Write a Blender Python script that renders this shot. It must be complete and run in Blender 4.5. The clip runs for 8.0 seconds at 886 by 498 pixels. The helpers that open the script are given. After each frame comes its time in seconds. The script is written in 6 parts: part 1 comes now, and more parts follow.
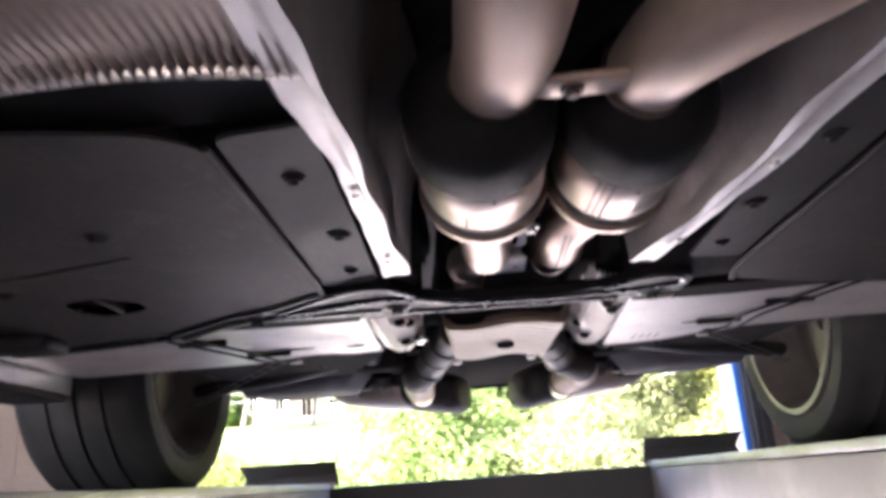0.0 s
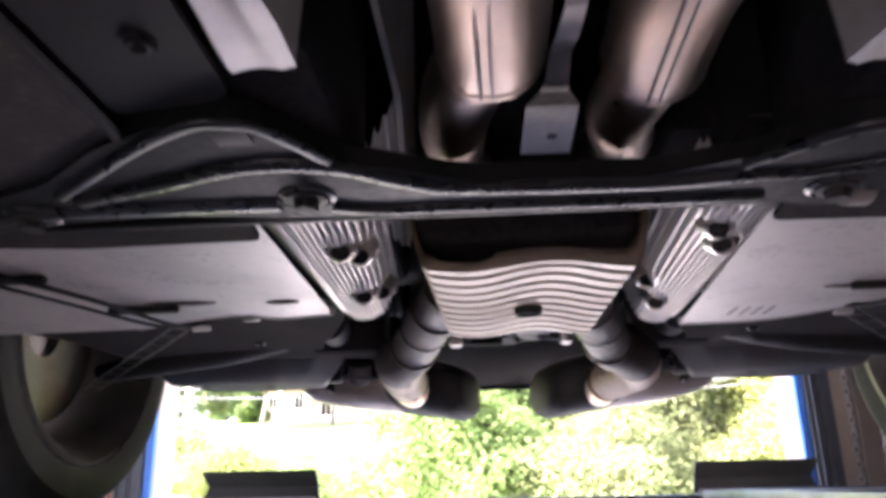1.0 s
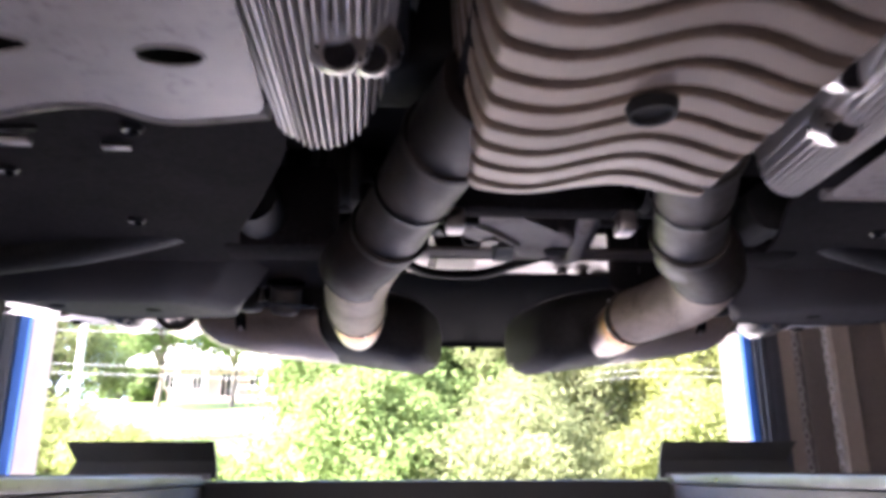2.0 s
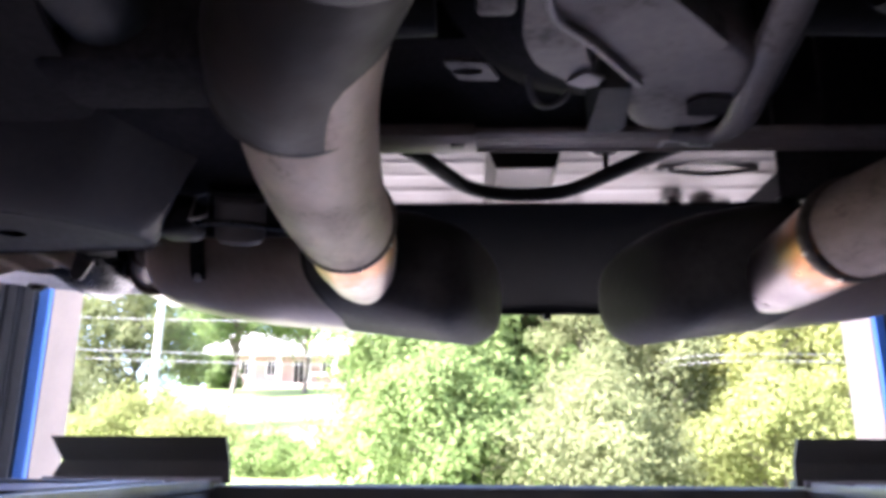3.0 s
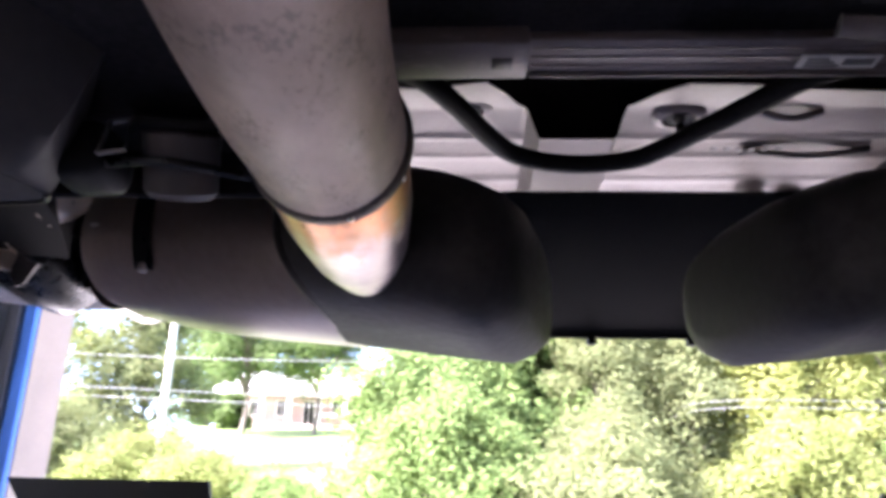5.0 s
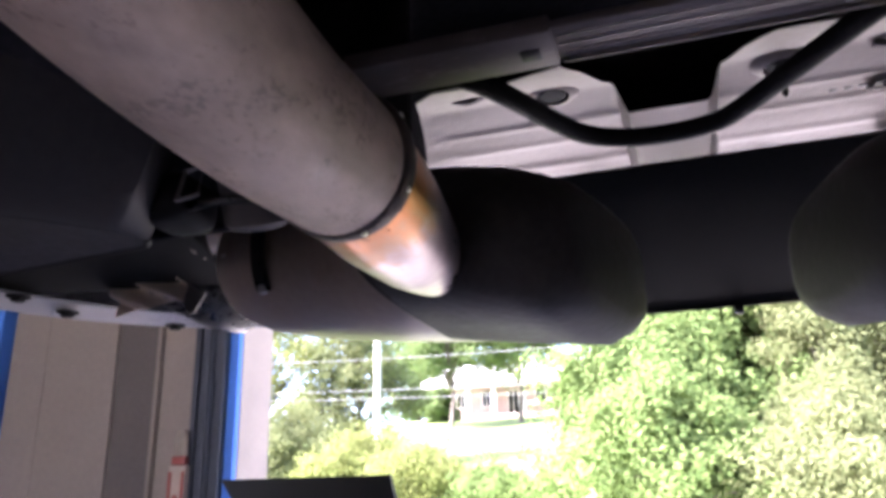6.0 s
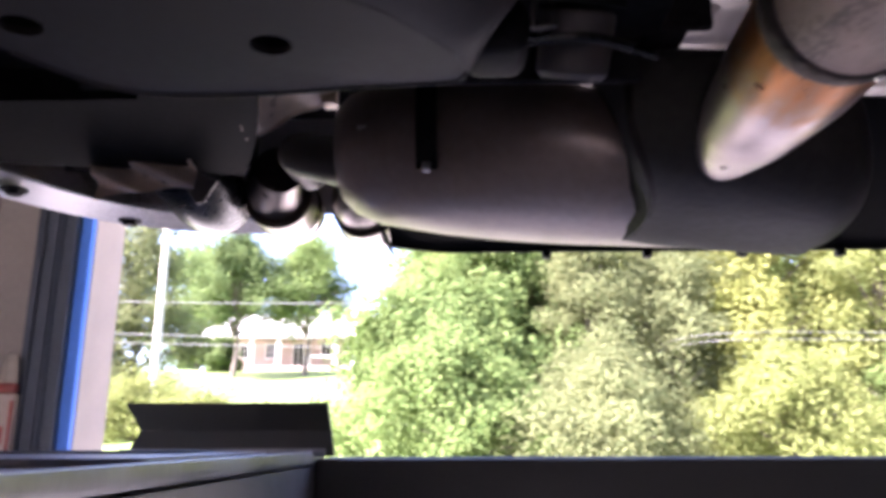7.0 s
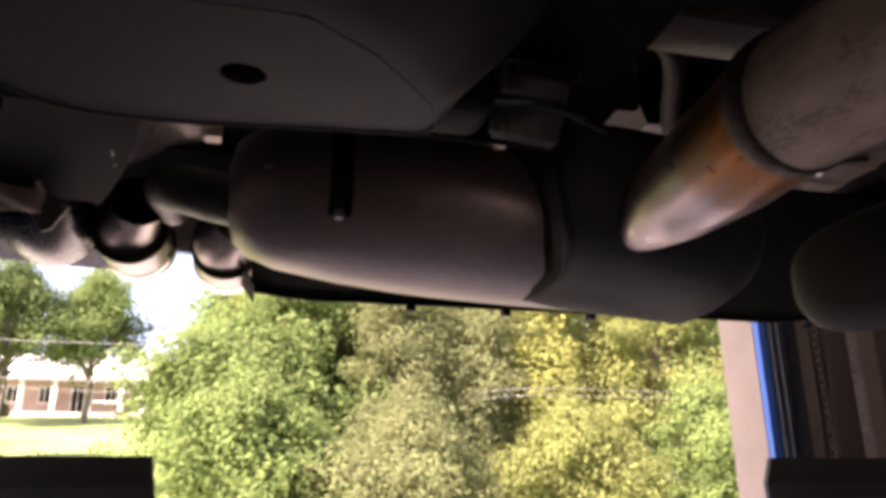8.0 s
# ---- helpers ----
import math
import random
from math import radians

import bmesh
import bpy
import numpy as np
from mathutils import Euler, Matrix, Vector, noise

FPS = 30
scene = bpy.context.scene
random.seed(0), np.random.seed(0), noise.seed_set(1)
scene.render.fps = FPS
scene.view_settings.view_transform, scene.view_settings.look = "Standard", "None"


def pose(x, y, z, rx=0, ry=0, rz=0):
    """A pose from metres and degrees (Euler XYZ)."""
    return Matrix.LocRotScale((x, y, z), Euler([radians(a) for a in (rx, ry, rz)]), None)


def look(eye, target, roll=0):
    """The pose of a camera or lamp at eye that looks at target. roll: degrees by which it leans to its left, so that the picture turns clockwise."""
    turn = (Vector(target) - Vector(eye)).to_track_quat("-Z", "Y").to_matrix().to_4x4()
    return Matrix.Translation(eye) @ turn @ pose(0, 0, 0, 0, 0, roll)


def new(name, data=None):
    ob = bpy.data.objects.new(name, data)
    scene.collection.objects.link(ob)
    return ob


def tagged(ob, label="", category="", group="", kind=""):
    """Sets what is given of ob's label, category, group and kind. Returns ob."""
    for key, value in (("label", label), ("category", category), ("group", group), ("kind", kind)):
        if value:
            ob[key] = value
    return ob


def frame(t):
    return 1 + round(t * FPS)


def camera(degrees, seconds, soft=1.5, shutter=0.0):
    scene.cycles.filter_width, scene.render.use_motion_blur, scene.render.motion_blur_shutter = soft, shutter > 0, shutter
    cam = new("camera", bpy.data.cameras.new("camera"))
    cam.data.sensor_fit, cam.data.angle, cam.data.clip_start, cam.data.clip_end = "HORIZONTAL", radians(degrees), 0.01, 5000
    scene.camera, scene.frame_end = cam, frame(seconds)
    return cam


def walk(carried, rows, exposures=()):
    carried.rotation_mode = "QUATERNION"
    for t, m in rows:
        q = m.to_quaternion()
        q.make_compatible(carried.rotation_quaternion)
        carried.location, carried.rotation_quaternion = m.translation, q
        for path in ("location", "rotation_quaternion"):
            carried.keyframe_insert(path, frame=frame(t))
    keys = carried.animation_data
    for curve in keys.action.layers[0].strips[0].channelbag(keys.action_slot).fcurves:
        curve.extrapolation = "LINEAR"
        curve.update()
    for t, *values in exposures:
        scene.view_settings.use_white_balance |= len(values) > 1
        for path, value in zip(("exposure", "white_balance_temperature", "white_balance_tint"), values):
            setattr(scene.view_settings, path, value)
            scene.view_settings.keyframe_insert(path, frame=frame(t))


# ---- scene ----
cam = camera(60.7, 8.0, soft=4.0, shutter=0.3)
PATH = [
    (0, (-0.062, -2.221, -0.017), (-0.102, -0.311, 0.573), -4.1),
    (0.2, (-0.054, -2.119, -0.026), (-0.111, -0.215, 0.582), -3.6),
    (0.5, (-0.032, -1.895, 0.009), (-0.123, 0.006, 0.626), -2.9),
    (1, (-0.036, -1.699, 0.027), (-0.146, 0.204, 0.632), -1.2),
    (1.2, (-0.064, -1.621, 0.02), (-0.156, 0.286, 0.615), -0.6),
    (1.5, (-0.12, -1.497, 0.021), (-0.061, 0.416, 0.604), 0.6),
    (1.7, (-0.146, -1.423, 0.008), (0.016, 0.487, 0.58), -0.5),
    (2.8, (-0.075, -0.911, 0.04), (-0.14, 1.006, 0.608), 0.9),
    (3, (-0.097, -0.857, 0.049), (-0.152, 1.069, 0.586), 0.3),
    (3.5, (-0.184, -0.733, 0.064), (-0.101, 1.156, 0.717), 2.1),
    (4, (-0.187, -0.653, 0.046), (0.089, 1.224, 0.678), 1.5),
    (5.5, (-0.064, -0.644, 0.067), (-0.452, 1.209, 0.713), 0.1),
    (6, (-0.037, -0.65, 0.062), (-0.606, 1.168, 0.671), -1.4),
    (6.5, (-0.127, -0.657, 0.054), (-0.559, 1.222, 0.586), -2.7),
    (6.8, (-0.26, -0.657, 0.03), (-0.484, 1.268, 0.524), 0.5),
    (7, (-0.349, -0.647, 0.025), (-0.394, 1.291, 0.518), -0.1),
    (7.2, (-0.406, -0.634, 0.007), (-0.318, 1.297, 0.522), -0.5),
    (7.5, (-0.446, -0.6, 0.017), (-0.15, 1.278, 0.64), 0.3),
    (8, (-0.424, -0.63, 0.031), (0.022, 1.221, 0.646), -0.5),
]
walk(cam, [(t, look(e, g, r)) for t, e, g, r in PATH],
     exposures=[(0, 4.65, 6200, 24), (1.0, 4.5, 6150, 25), (1.7, 4.3, 6100, 26), (2.8, 3.8, 5800, 27), (3.5, 3.72, 5750, 27), (4.2, 3.85, 5700, 28), (5.5, 3.78, 5850, 27), (6.5, 3.7, 5800, 31), (7.0, 3.45, 6000, 33), (7.5, 3.05, 6550, 34), (8.0, 2.75, 7300, 34)])

# ---- sky, sun ----
SUN_ELEV, SUN_TURN = 48.0, 243.0          # height over the horizon; compass turn, 0 = +y, clockwise
world = bpy.data.worlds.new("daylight")
scene.world = world
world.use_nodes = True
wn = world.node_tree.nodes
sky = wn.new("ShaderNodeTexSky")
sky.sky_type = 'NISHITA'
sky.sun_disc = False
sky.air_density, sky.dust_density, sky.ozone_density = 0.7, 3.0, 0.5
sky.sun_elevation = radians(SUN_ELEV)
sky.sun_rotation = radians(SUN_TURN)
wn["Background"].inputs[1].default_value = 0.15
world.node_tree.links.new(sky.outputs[0], wn["Background"].inputs[0])
sun = new("sun", bpy.data.lights.new("sun", 'SUN'))
sun.data.energy, sun.data.angle, sun.data.color = 5.0, radians(0.5), (1.0, 0.965, 0.91)
se, sa = radians(SUN_ELEV), radians(SUN_TURN)
to_sun = Vector((math.sin(sa) * math.cos(se), math.cos(sa) * math.cos(se), math.sin(se)))
sun.matrix_world = look(to_sun * 40, (0, 0, 0))

# ---- materials ----
def material(name, base, rough=0.5, metal=0.0, vary=0.25, grain=40.0, big=4.0, bump=0.15, bump_grain=None,
             tint=None, tint_amount=0.0, tint_scale=3.0, rough_vary=0.15, coat=0.0, spec=0.5, stretch=(1, 1, 1), specks=None):
    """A surface with fine grain, larger blotches, an optional second colour in patches, and a little relief."""
    m = bpy.data.materials.new(name)
    m.use_nodes = True
    nt = m.node_tree
    n, l = nt.nodes, nt.links
    b = n["Principled BSDF"]
    b.inputs["Metallic"].default_value = metal
    b.inputs["Coat Weight"].default_value = coat
    b.inputs["Specular IOR Level"].default_value = spec
    co = n.new("ShaderNodeTexCoord")
    mp = n.new("ShaderNodeMapping")
    mp.inputs["Scale"].default_value = stretch
    l.new(co.outputs["Object"], mp.inputs[0])
    fine, blot = n.new("ShaderNodeTexNoise"), n.new("ShaderNodeTexNoise")
    for tex, sc, det in ((fine, grain, 6), (blot, big, 4)):
        tex.inputs["Scale"].default_value = sc
        tex.inputs["Detail"].default_value = det
        l.new(mp.outputs[0], tex.inputs["Vector"])
    add = n.new("ShaderNodeMath")
    add.operation = 'ADD'
    l.new(fine.outputs[0], add.inputs[0])
    l.new(blot.outputs[0], add.inputs[1])
    ramp = n.new("ShaderNodeMapRange")
    ramp.inputs["From Min"].default_value = 0.65
    ramp.inputs["From Max"].default_value = 1.35
    ramp.inputs["To Min"].default_value = 1 - vary
    ramp.inputs["To Max"].default_value = 1 + vary
    l.new(add.outputs[0], ramp.inputs["Value"])
    src = None
    if tint:
        patch = n.new("ShaderNodeTexNoise")
        patch.inputs["Scale"].default_value = tint_scale
        patch.inputs["Detail"].default_value = 5
        l.new(mp.outputs[0], patch.inputs["Vector"])
        lim = n.new("ShaderNodeMapRange")
        lim.inputs["From Min"].default_value = 0.46
        lim.inputs["From Max"].default_value = 0.66
        lim.inputs["To Max"].default_value = tint_amount
        l.new(patch.outputs[0], lim.inputs["Value"])
        mix = n.new("ShaderNodeMix")
        mix.data_type = 'RGBA'
        mix.inputs["A"].default_value = (*base, 1)
        mix.inputs["B"].default_value = (*tint, 1)
        l.new(lim.outputs[0], mix.inputs["Factor"])
        src = mix.outputs["Result"]
    if specks:
        # small grime spots, gathered where a slower noise is high
        sp, where, mul, lim2, mix2 = (n.new("ShaderNodeTexNoise"), n.new("ShaderNodeTexNoise"), n.new("ShaderNodeMath"), n.new("ShaderNodeMapRange"), n.new("ShaderNodeMix"))
        sp.inputs["Scale"].default_value, sp.inputs["Detail"].default_value = specks[1], 3
        where.inputs["Scale"].default_value = specks[1] * 0.13
        mul.operation = 'MULTIPLY'
        for tex, k in ((sp, 0), (where, 1)):
            l.new(mp.outputs[0], tex.inputs["Vector"])
            l.new(tex.outputs[0], mul.inputs[k])
        lim2.inputs["From Min"].default_value, lim2.inputs["From Max"].default_value = 0.29, 0.40
        lim2.inputs["To Max"].default_value = specks[2]
        l.new(mul.outputs[0], lim2.inputs["Value"])
        mix2.data_type = 'RGBA'
        mix2.inputs["A"].default_value = (*base, 1)
        if src:
            l.new(src, mix2.inputs["A"])
        mix2.inputs["B"].default_value = (*specks[0], 1)
        l.new(lim2.outputs[0], mix2.inputs["Factor"])
        src = mix2.outputs["Result"]
    hsv = n.new("ShaderNodeHueSaturation")
    hsv.inputs["Color"].default_value = (*base, 1)
    if src:
        l.new(src, hsv.inputs["Color"])
    l.new(ramp.outputs[0], hsv.inputs["Value"])
    l.new(hsv.outputs[0], b.inputs["Base Color"])
    rr = n.new("ShaderNodeMapRange")
    rr.inputs["From Min"].default_value, rr.inputs["From Max"].default_value = 0.6, 1.4
    rr.inputs["To Min"].default_value = max(0.03, rough - rough_vary)
    rr.inputs["To Max"].default_value = min(1.0, rough + rough_vary)
    l.new(add.outputs[0], rr.inputs["Value"])
    l.new(rr.outputs[0], b.inputs["Roughness"])
    if bump:
        bp = n.new("ShaderNodeBump")
        bp.inputs["Strength"].default_value = bump
        bp.inputs["Distance"].default_value = 0.002
        if bump_grain:
            t3 = n.new("ShaderNodeTexNoise")
            t3.inputs["Scale"].default_value = bump_grain
            t3.inputs["Detail"].default_value = 4
            l.new(mp.outputs[0], t3.inputs["Vector"])
            l.new(t3.outputs[0], bp.inputs["Height"])
        else:
            l.new(fine.outputs[0], bp.inputs["Height"])
        l.new(bp.outputs[0], b.inputs["Normal"])
    return m


M_PLASTIC = material("black_plastic", (0.018, 0.017, 0.0172), 0.6, vary=0.3, grain=300, big=8, bump=0.2, spec=0.08)
M_UNDERTRAY = material("undertray_plastic", (0.027, 0.024, 0.0228), 0.6, vary=0.3, grain=220, big=5, bump=0.3, tint=(0.05, 0.043, 0.039), tint_amount=0.35, tint_scale=9, spec=0.08, specks=((0.06, 0.052, 0.046), 160, 0.5))
M_GREYTRAY = material("grey_undertray", (0.035, 0.03, 0.0293), 0.6, vary=0.25, grain=160, big=5, bump=0.08, tint=(0.047, 0.04, 0.038), tint_amount=0.35, tint_scale=9, spec=0.2)
M_BLACKSTEEL = material("black_painted_steel", (0.008, 0.008, 0.0085), 0.28, spec=0.3, vary=0.2, grain=90, big=10, bump=0.0, tint=(0.02, 0.018, 0.017), tint_amount=0.3, tint_scale=20, rough_vary=0.06)
M_DARKCAST = material("dark_casting", (0.015, 0.014, 0.014), 0.6, spec=0.2, vary=0.35, grain=150, big=12, bump=0.5, tint=(0.032, 0.027, 0.023), tint_amount=0.4, tint_scale=16)
M_FLOORPAINT = material("grey_painted_floorpan", (0.38, 0.345, 0.325), 0.42, vary=0.16, grain=50, big=7, bump=0.2, tint=(0.25, 0.22, 0.205), tint_amount=0.6, tint_scale=7, specks=((0.14, 0.12, 0.11), 130, 0.5))
M_ALU = material("aluminium_sheet", (0.78, 0.755, 0.74), 0.3, 1.0, vary=0.12, grain=160, big=9, bump=0.22, tint=(0.55, 0.5, 0.46), tint_amount=0.5, tint_scale=14)
M_ALU_DULL = material("dull_aluminium", (0.50, 0.47, 0.46), 0.45, 0.9, vary=0.2, grain=120, big=8, bump=0.25, tint=(0.32, 0.26, 0.22), tint_amount=0.5, tint_scale=12)
M_FOIL = material("crumpled_foil", (0.82, 0.7, 0.59), 0.35, 0.2, vary=0.15, grain=60, big=14, bump=0.5, bump_grain=38, tint=(0.58, 0.42, 0.31), tint_amount=0.5, tint_scale=18)
M_CASTALU = material("cast_aluminium", (0.22, 0.20, 0.195), 0.55, 0.5, vary=0.25, grain=180, big=14, bump=0.3, tint=(0.11, 0.094, 0.088), tint_amount=0.6, tint_scale=22)
M_DIFFCAST = material("dull_grey_casting", (0.135, 0.118, 0.112), 0.6, 0.3, vary=0.3, grain=110, big=14, bump=0.5, tint=(0.07, 0.058, 0.053), tint_amount=0.6, tint_scale=18, spec=0.3, specks=((0.04, 0.034, 0.03), 180, 0.6))
M_BEAM = material("dusty_extrusion", (0.21, 0.175, 0.165), 0.6, 0.15, vary=0.25, grain=60, big=9, bump=0.2, tint=(0.13, 0.105, 0.098), tint_amount=0.6, tint_scale=16, stretch=(0.5, 2, 2), specks=((0.32, 0.29, 0.28), 220, 0.4))
# dusted brown taken near black: the lead pipe's shade is in the colour
M_SHADEDBROWN = material("shaded_dusted_brown", (0.024, 0.019, 0.0165), 0.55, 0.25, vary=0.3, grain=90, big=12, bump=0.3, tint=(0.05, 0.037, 0.031), tint_amount=0.6, tint_scale=14)
M_STAINLESS = material("warm_stainless", (0.225, 0.172, 0.142), 0.38, 1.0, vary=0.14, grain=60, big=7, bump=0.10, tint=(0.25, 0.18, 0.14), tint_amount=0.5, tint_scale=8, stretch=(2, 0.7, 2), specks=((0.30, 0.2, 0.15), 260, 0.5))
# paler copy of warm_stainless, for the inlet pipes and their bridge
M_INLET = material("paler_stainless", (0.36, 0.285, 0.235), 0.45, 0.7, vary=0.14, grain=60, big=7, bump=0.10, tint=(0.30, 0.215, 0.165), tint_amount=0.5, tint_scale=8, stretch=(2, 0.7, 2))
M_DUSTYPIPE = material("dusty_exhaust_pipe", (0.36, 0.266, 0.218), 0.6, 0.2, vary=0.3, grain=70, big=24, bump=0.6, bump_grain=55, tint=(0.15, 0.112, 0.095), tint_amount=0.5, tint_scale=20, rough_vary=0.14, stretch=(1.5, 0.75, 1.5), specks=((0.09, 0.07, 0.06), 320, 0.5))
M_SLEEVE = material("dark_sleeve", (0.075, 0.066, 0.062), 0.5, 0.5, vary=0.3, grain=110, big=12, bump=0.25, tint=(0.07, 0.06, 0.055), tint_amount=0.6, tint_scale=15)
M_MUFFLER = material("muffler_shell", (0.35, 0.283, 0.242), 0.36, 0.55, vary=0.15, grain=130, big=7, bump=0.12, tint=(0.22, 0.178, 0.152), tint_amount=0.5, tint_scale=8, rough_vary=0.04)
M_MUFFLERCAP = material("black_muffler_cap", (0.041, 0.0375, 0.036), 0.6, 0.0, vary=0.35, grain=140, big=10, bump=0.3, tint=(0.04, 0.034, 0.03), tint_amount=0.4, tint_scale=18, spec=0.2)
# near-black brown, for the flared sleeve and the muffler seam
M_DARKSLEEVE = material("near_black_sleeve", (0.016, 0.0115, 0.0098), 0.6, 0.2, vary=0.35, grain=90, big=12, bump=0.3, tint=(0.04, 0.027, 0.022), tint_amount=0.5, tint_scale=14, spec=0.25)
M_TIPLIP = material("polished_tip", (0.62, 0.56, 0.53), 0.22, 1.0, vary=0.12, grain=70, big=8, bump=0.03, rough_vary=0.06)
M_WELD = material("burnt_weld", (0.075, 0.055, 0.045), 0.6, 0.5, vary=0.5, grain=160, big=40, bump=0.9)
M_CHROME = material("dark_chrome", (0.14, 0.118, 0.11), 0.3, 1.0, vary=0.2, grain=70, big=8, bump=0.05, rough_vary=0.08, tint=(0.10, 0.083, 0.076), tint_amount=0.7, tint_scale=24)
M_RUBBER = material("tyre_rubber", (0.022, 0.022, 0.022), 0.75, vary=0.35, grain=160, big=6, bump=0.4, tint=(0.06, 0.055, 0.05), tint_amount=0.35, tint_scale=12)
M_RIM = material("alloy_rim", (0.23, 0.215, 0.20), 0.5, 0.4, vary=0.15, grain=90, big=6, bump=0.1, tint=(0.12, 0.10, 0.085), tint_amount=0.5, tint_scale=9)
M_ROTOR = material("brake_rotor", (0.34, 0.31, 0.28), 0.45, 0.9, vary=0.2, grain=90, big=6, bump=0.2, tint=(0.2, 0.12, 0.08), tint_amount=0.5, tint_scale=10)
M_PAINT = material("silver_car_paint", (0.56, 0.55, 0.57), 0.3, 0.35, vary=0.05, grain=400, big=2, bump=0.0, coat=0.6)
M_GLASS_DARK = material("dark_glass", (0.01, 0.012, 0.013), 0.06, vary=0.05, grain=5, big=1, bump=0.0)
M_LABEL = material("label_paper", (0.62, 0.60, 0.58), 0.6, vary=0.15, grain=200, big=30, bump=0.1)
M_LABELINK = material("label_ink", (0.16, 0.15, 0.15), 0.6, vary=0.2, grain=200, big=30, bump=0.0)
# near-black of discs and patches that stand for the shade in holes
M_HOLESHADE = material("hole_shade", (0.012, 0.011, 0.011), 0.8, vary=0.2, grain=50, big=5, bump=0.0)
M_LIFT = material("lift_steel", (0.15, 0.135, 0.125), 0.5, 0.3, vary=0.25, grain=90, big=3, bump=0.25, tint=(0.28, 0.25, 0.23), tint_amount=0.5, tint_scale=5)
M_LIFTTOP = material("worn_runway_top", (0.33, 0.32, 0.34), 0.38, 0.6, vary=0.25, grain=60, big=4, bump=0.3, tint=(0.18, 0.17, 0.17), tint_amount=0.6, tint_scale=6)
M_STOP = material("black_rubber_stop", (0.03, 0.03, 0.028), 0.65, vary=0.3, grain=120, big=8, bump=0.4)
M_BLUE = material("blue_painted_trim", (0.055, 0.20, 0.68), 0.5, vary=0.1, grain=70, big=4, bump=0.12)
M_NAVY = material("dark_door_track", (0.055, 0.06, 0.075), 0.45, 0.4, vary=0.25, grain=80, big=5, bump=0.2)
M_WALLTAN = material("tan_wall_panel", (0.26, 0.212, 0.178), 0.65, vary=0.12, grain=50, big=2.5, bump=0.2, tint=(0.22, 0.18, 0.15), tint_amount=0.6, tint_scale=2.2)
M_WALLDARK = material("brown_steel_column", (0.105, 0.085, 0.075), 0.55, vary=0.2, grain=60, big=4, bump=0.2)
M_STUCCO = material("beige_stucco", (0.38, 0.305, 0.245), 0.85, vary=0.16, grain=140, big=5, bump=0.7)
M_CONCRETE = material("concrete_slab", (0.56, 0.525, 0.48), 0.75, vary=0.2, grain=40, big=1.2, bump=0.3, tint=(0.44, 0.41, 0.38), tint_amount=0.6, tint_scale=0.9)
M_CEILING = material("white_ceiling", (0.6, 0.59, 0.57), 0.7, vary=0.08, grain=30, big=1, bump=0.1)
M_RED = material("red_plastic", (0.3, 0.06, 0.045), 0.45, vary=0.15, grain=60, big=8, bump=0.1)
M_CREAM = material("cream_card", (0.42, 0.33, 0.265), 0.6, vary=0.12, grain=60, big=8, bump=0.1)
M_TANPLASTIC = material("tan_plastic", (0.30, 0.245, 0.19), 0.5, vary=0.12, grain=60, big=8, bump=0.1)
M_CUP = material("grey_rubber_cup", (0.085, 0.075, 0.073), 0.55, vary=0.2, grain=120, big=12, bump=0.15)
M_CHAIN = material("galvanised_chain", (0.36, 0.33, 0.31), 0.4, 0.9, vary=0.3, grain=120, big=20, bump=0.2)
M_GRASS = material("lawn_grass", (0.115, 0.17, 0.035), 0.85, vary=0.3, grain=9, big=0.5, bump=0.8, tint=(0.18, 0.205, 0.06), tint_amount=0.6, tint_scale=0.25)
M_BARK = material("grey_bark", (0.12, 0.095, 0.075), 0.85, vary=0.35, grain=14, big=3, bump=0.9)
M_POLE = material("weathered_pole", (0.46, 0.43, 0.39), 0.8, vary=0.2, grain=20, big=2, bump=0.5, stretch=(4, 4, 0.4))
M_WIRE = material("power_cable", (0.26, 0.26, 0.26), 0.5, vary=0.1, grain=10, big=1, bump=0.0)
M_BRICK = material("house_brick", (0.46, 0.36, 0.32), 0.8, vary=0.2, grain=8, big=1, bump=0.3)
M_WHITE = material("white_house_paint", (0.80, 0.79, 0.77), 0.6, vary=0.06, grain=6, big=0.7, bump=0.1)
M_ROOF = material("pale_roof_shingle", (0.52, 0.50, 0.49), 0.8, vary=0.2, grain=7, big=0.8, bump=0.4)


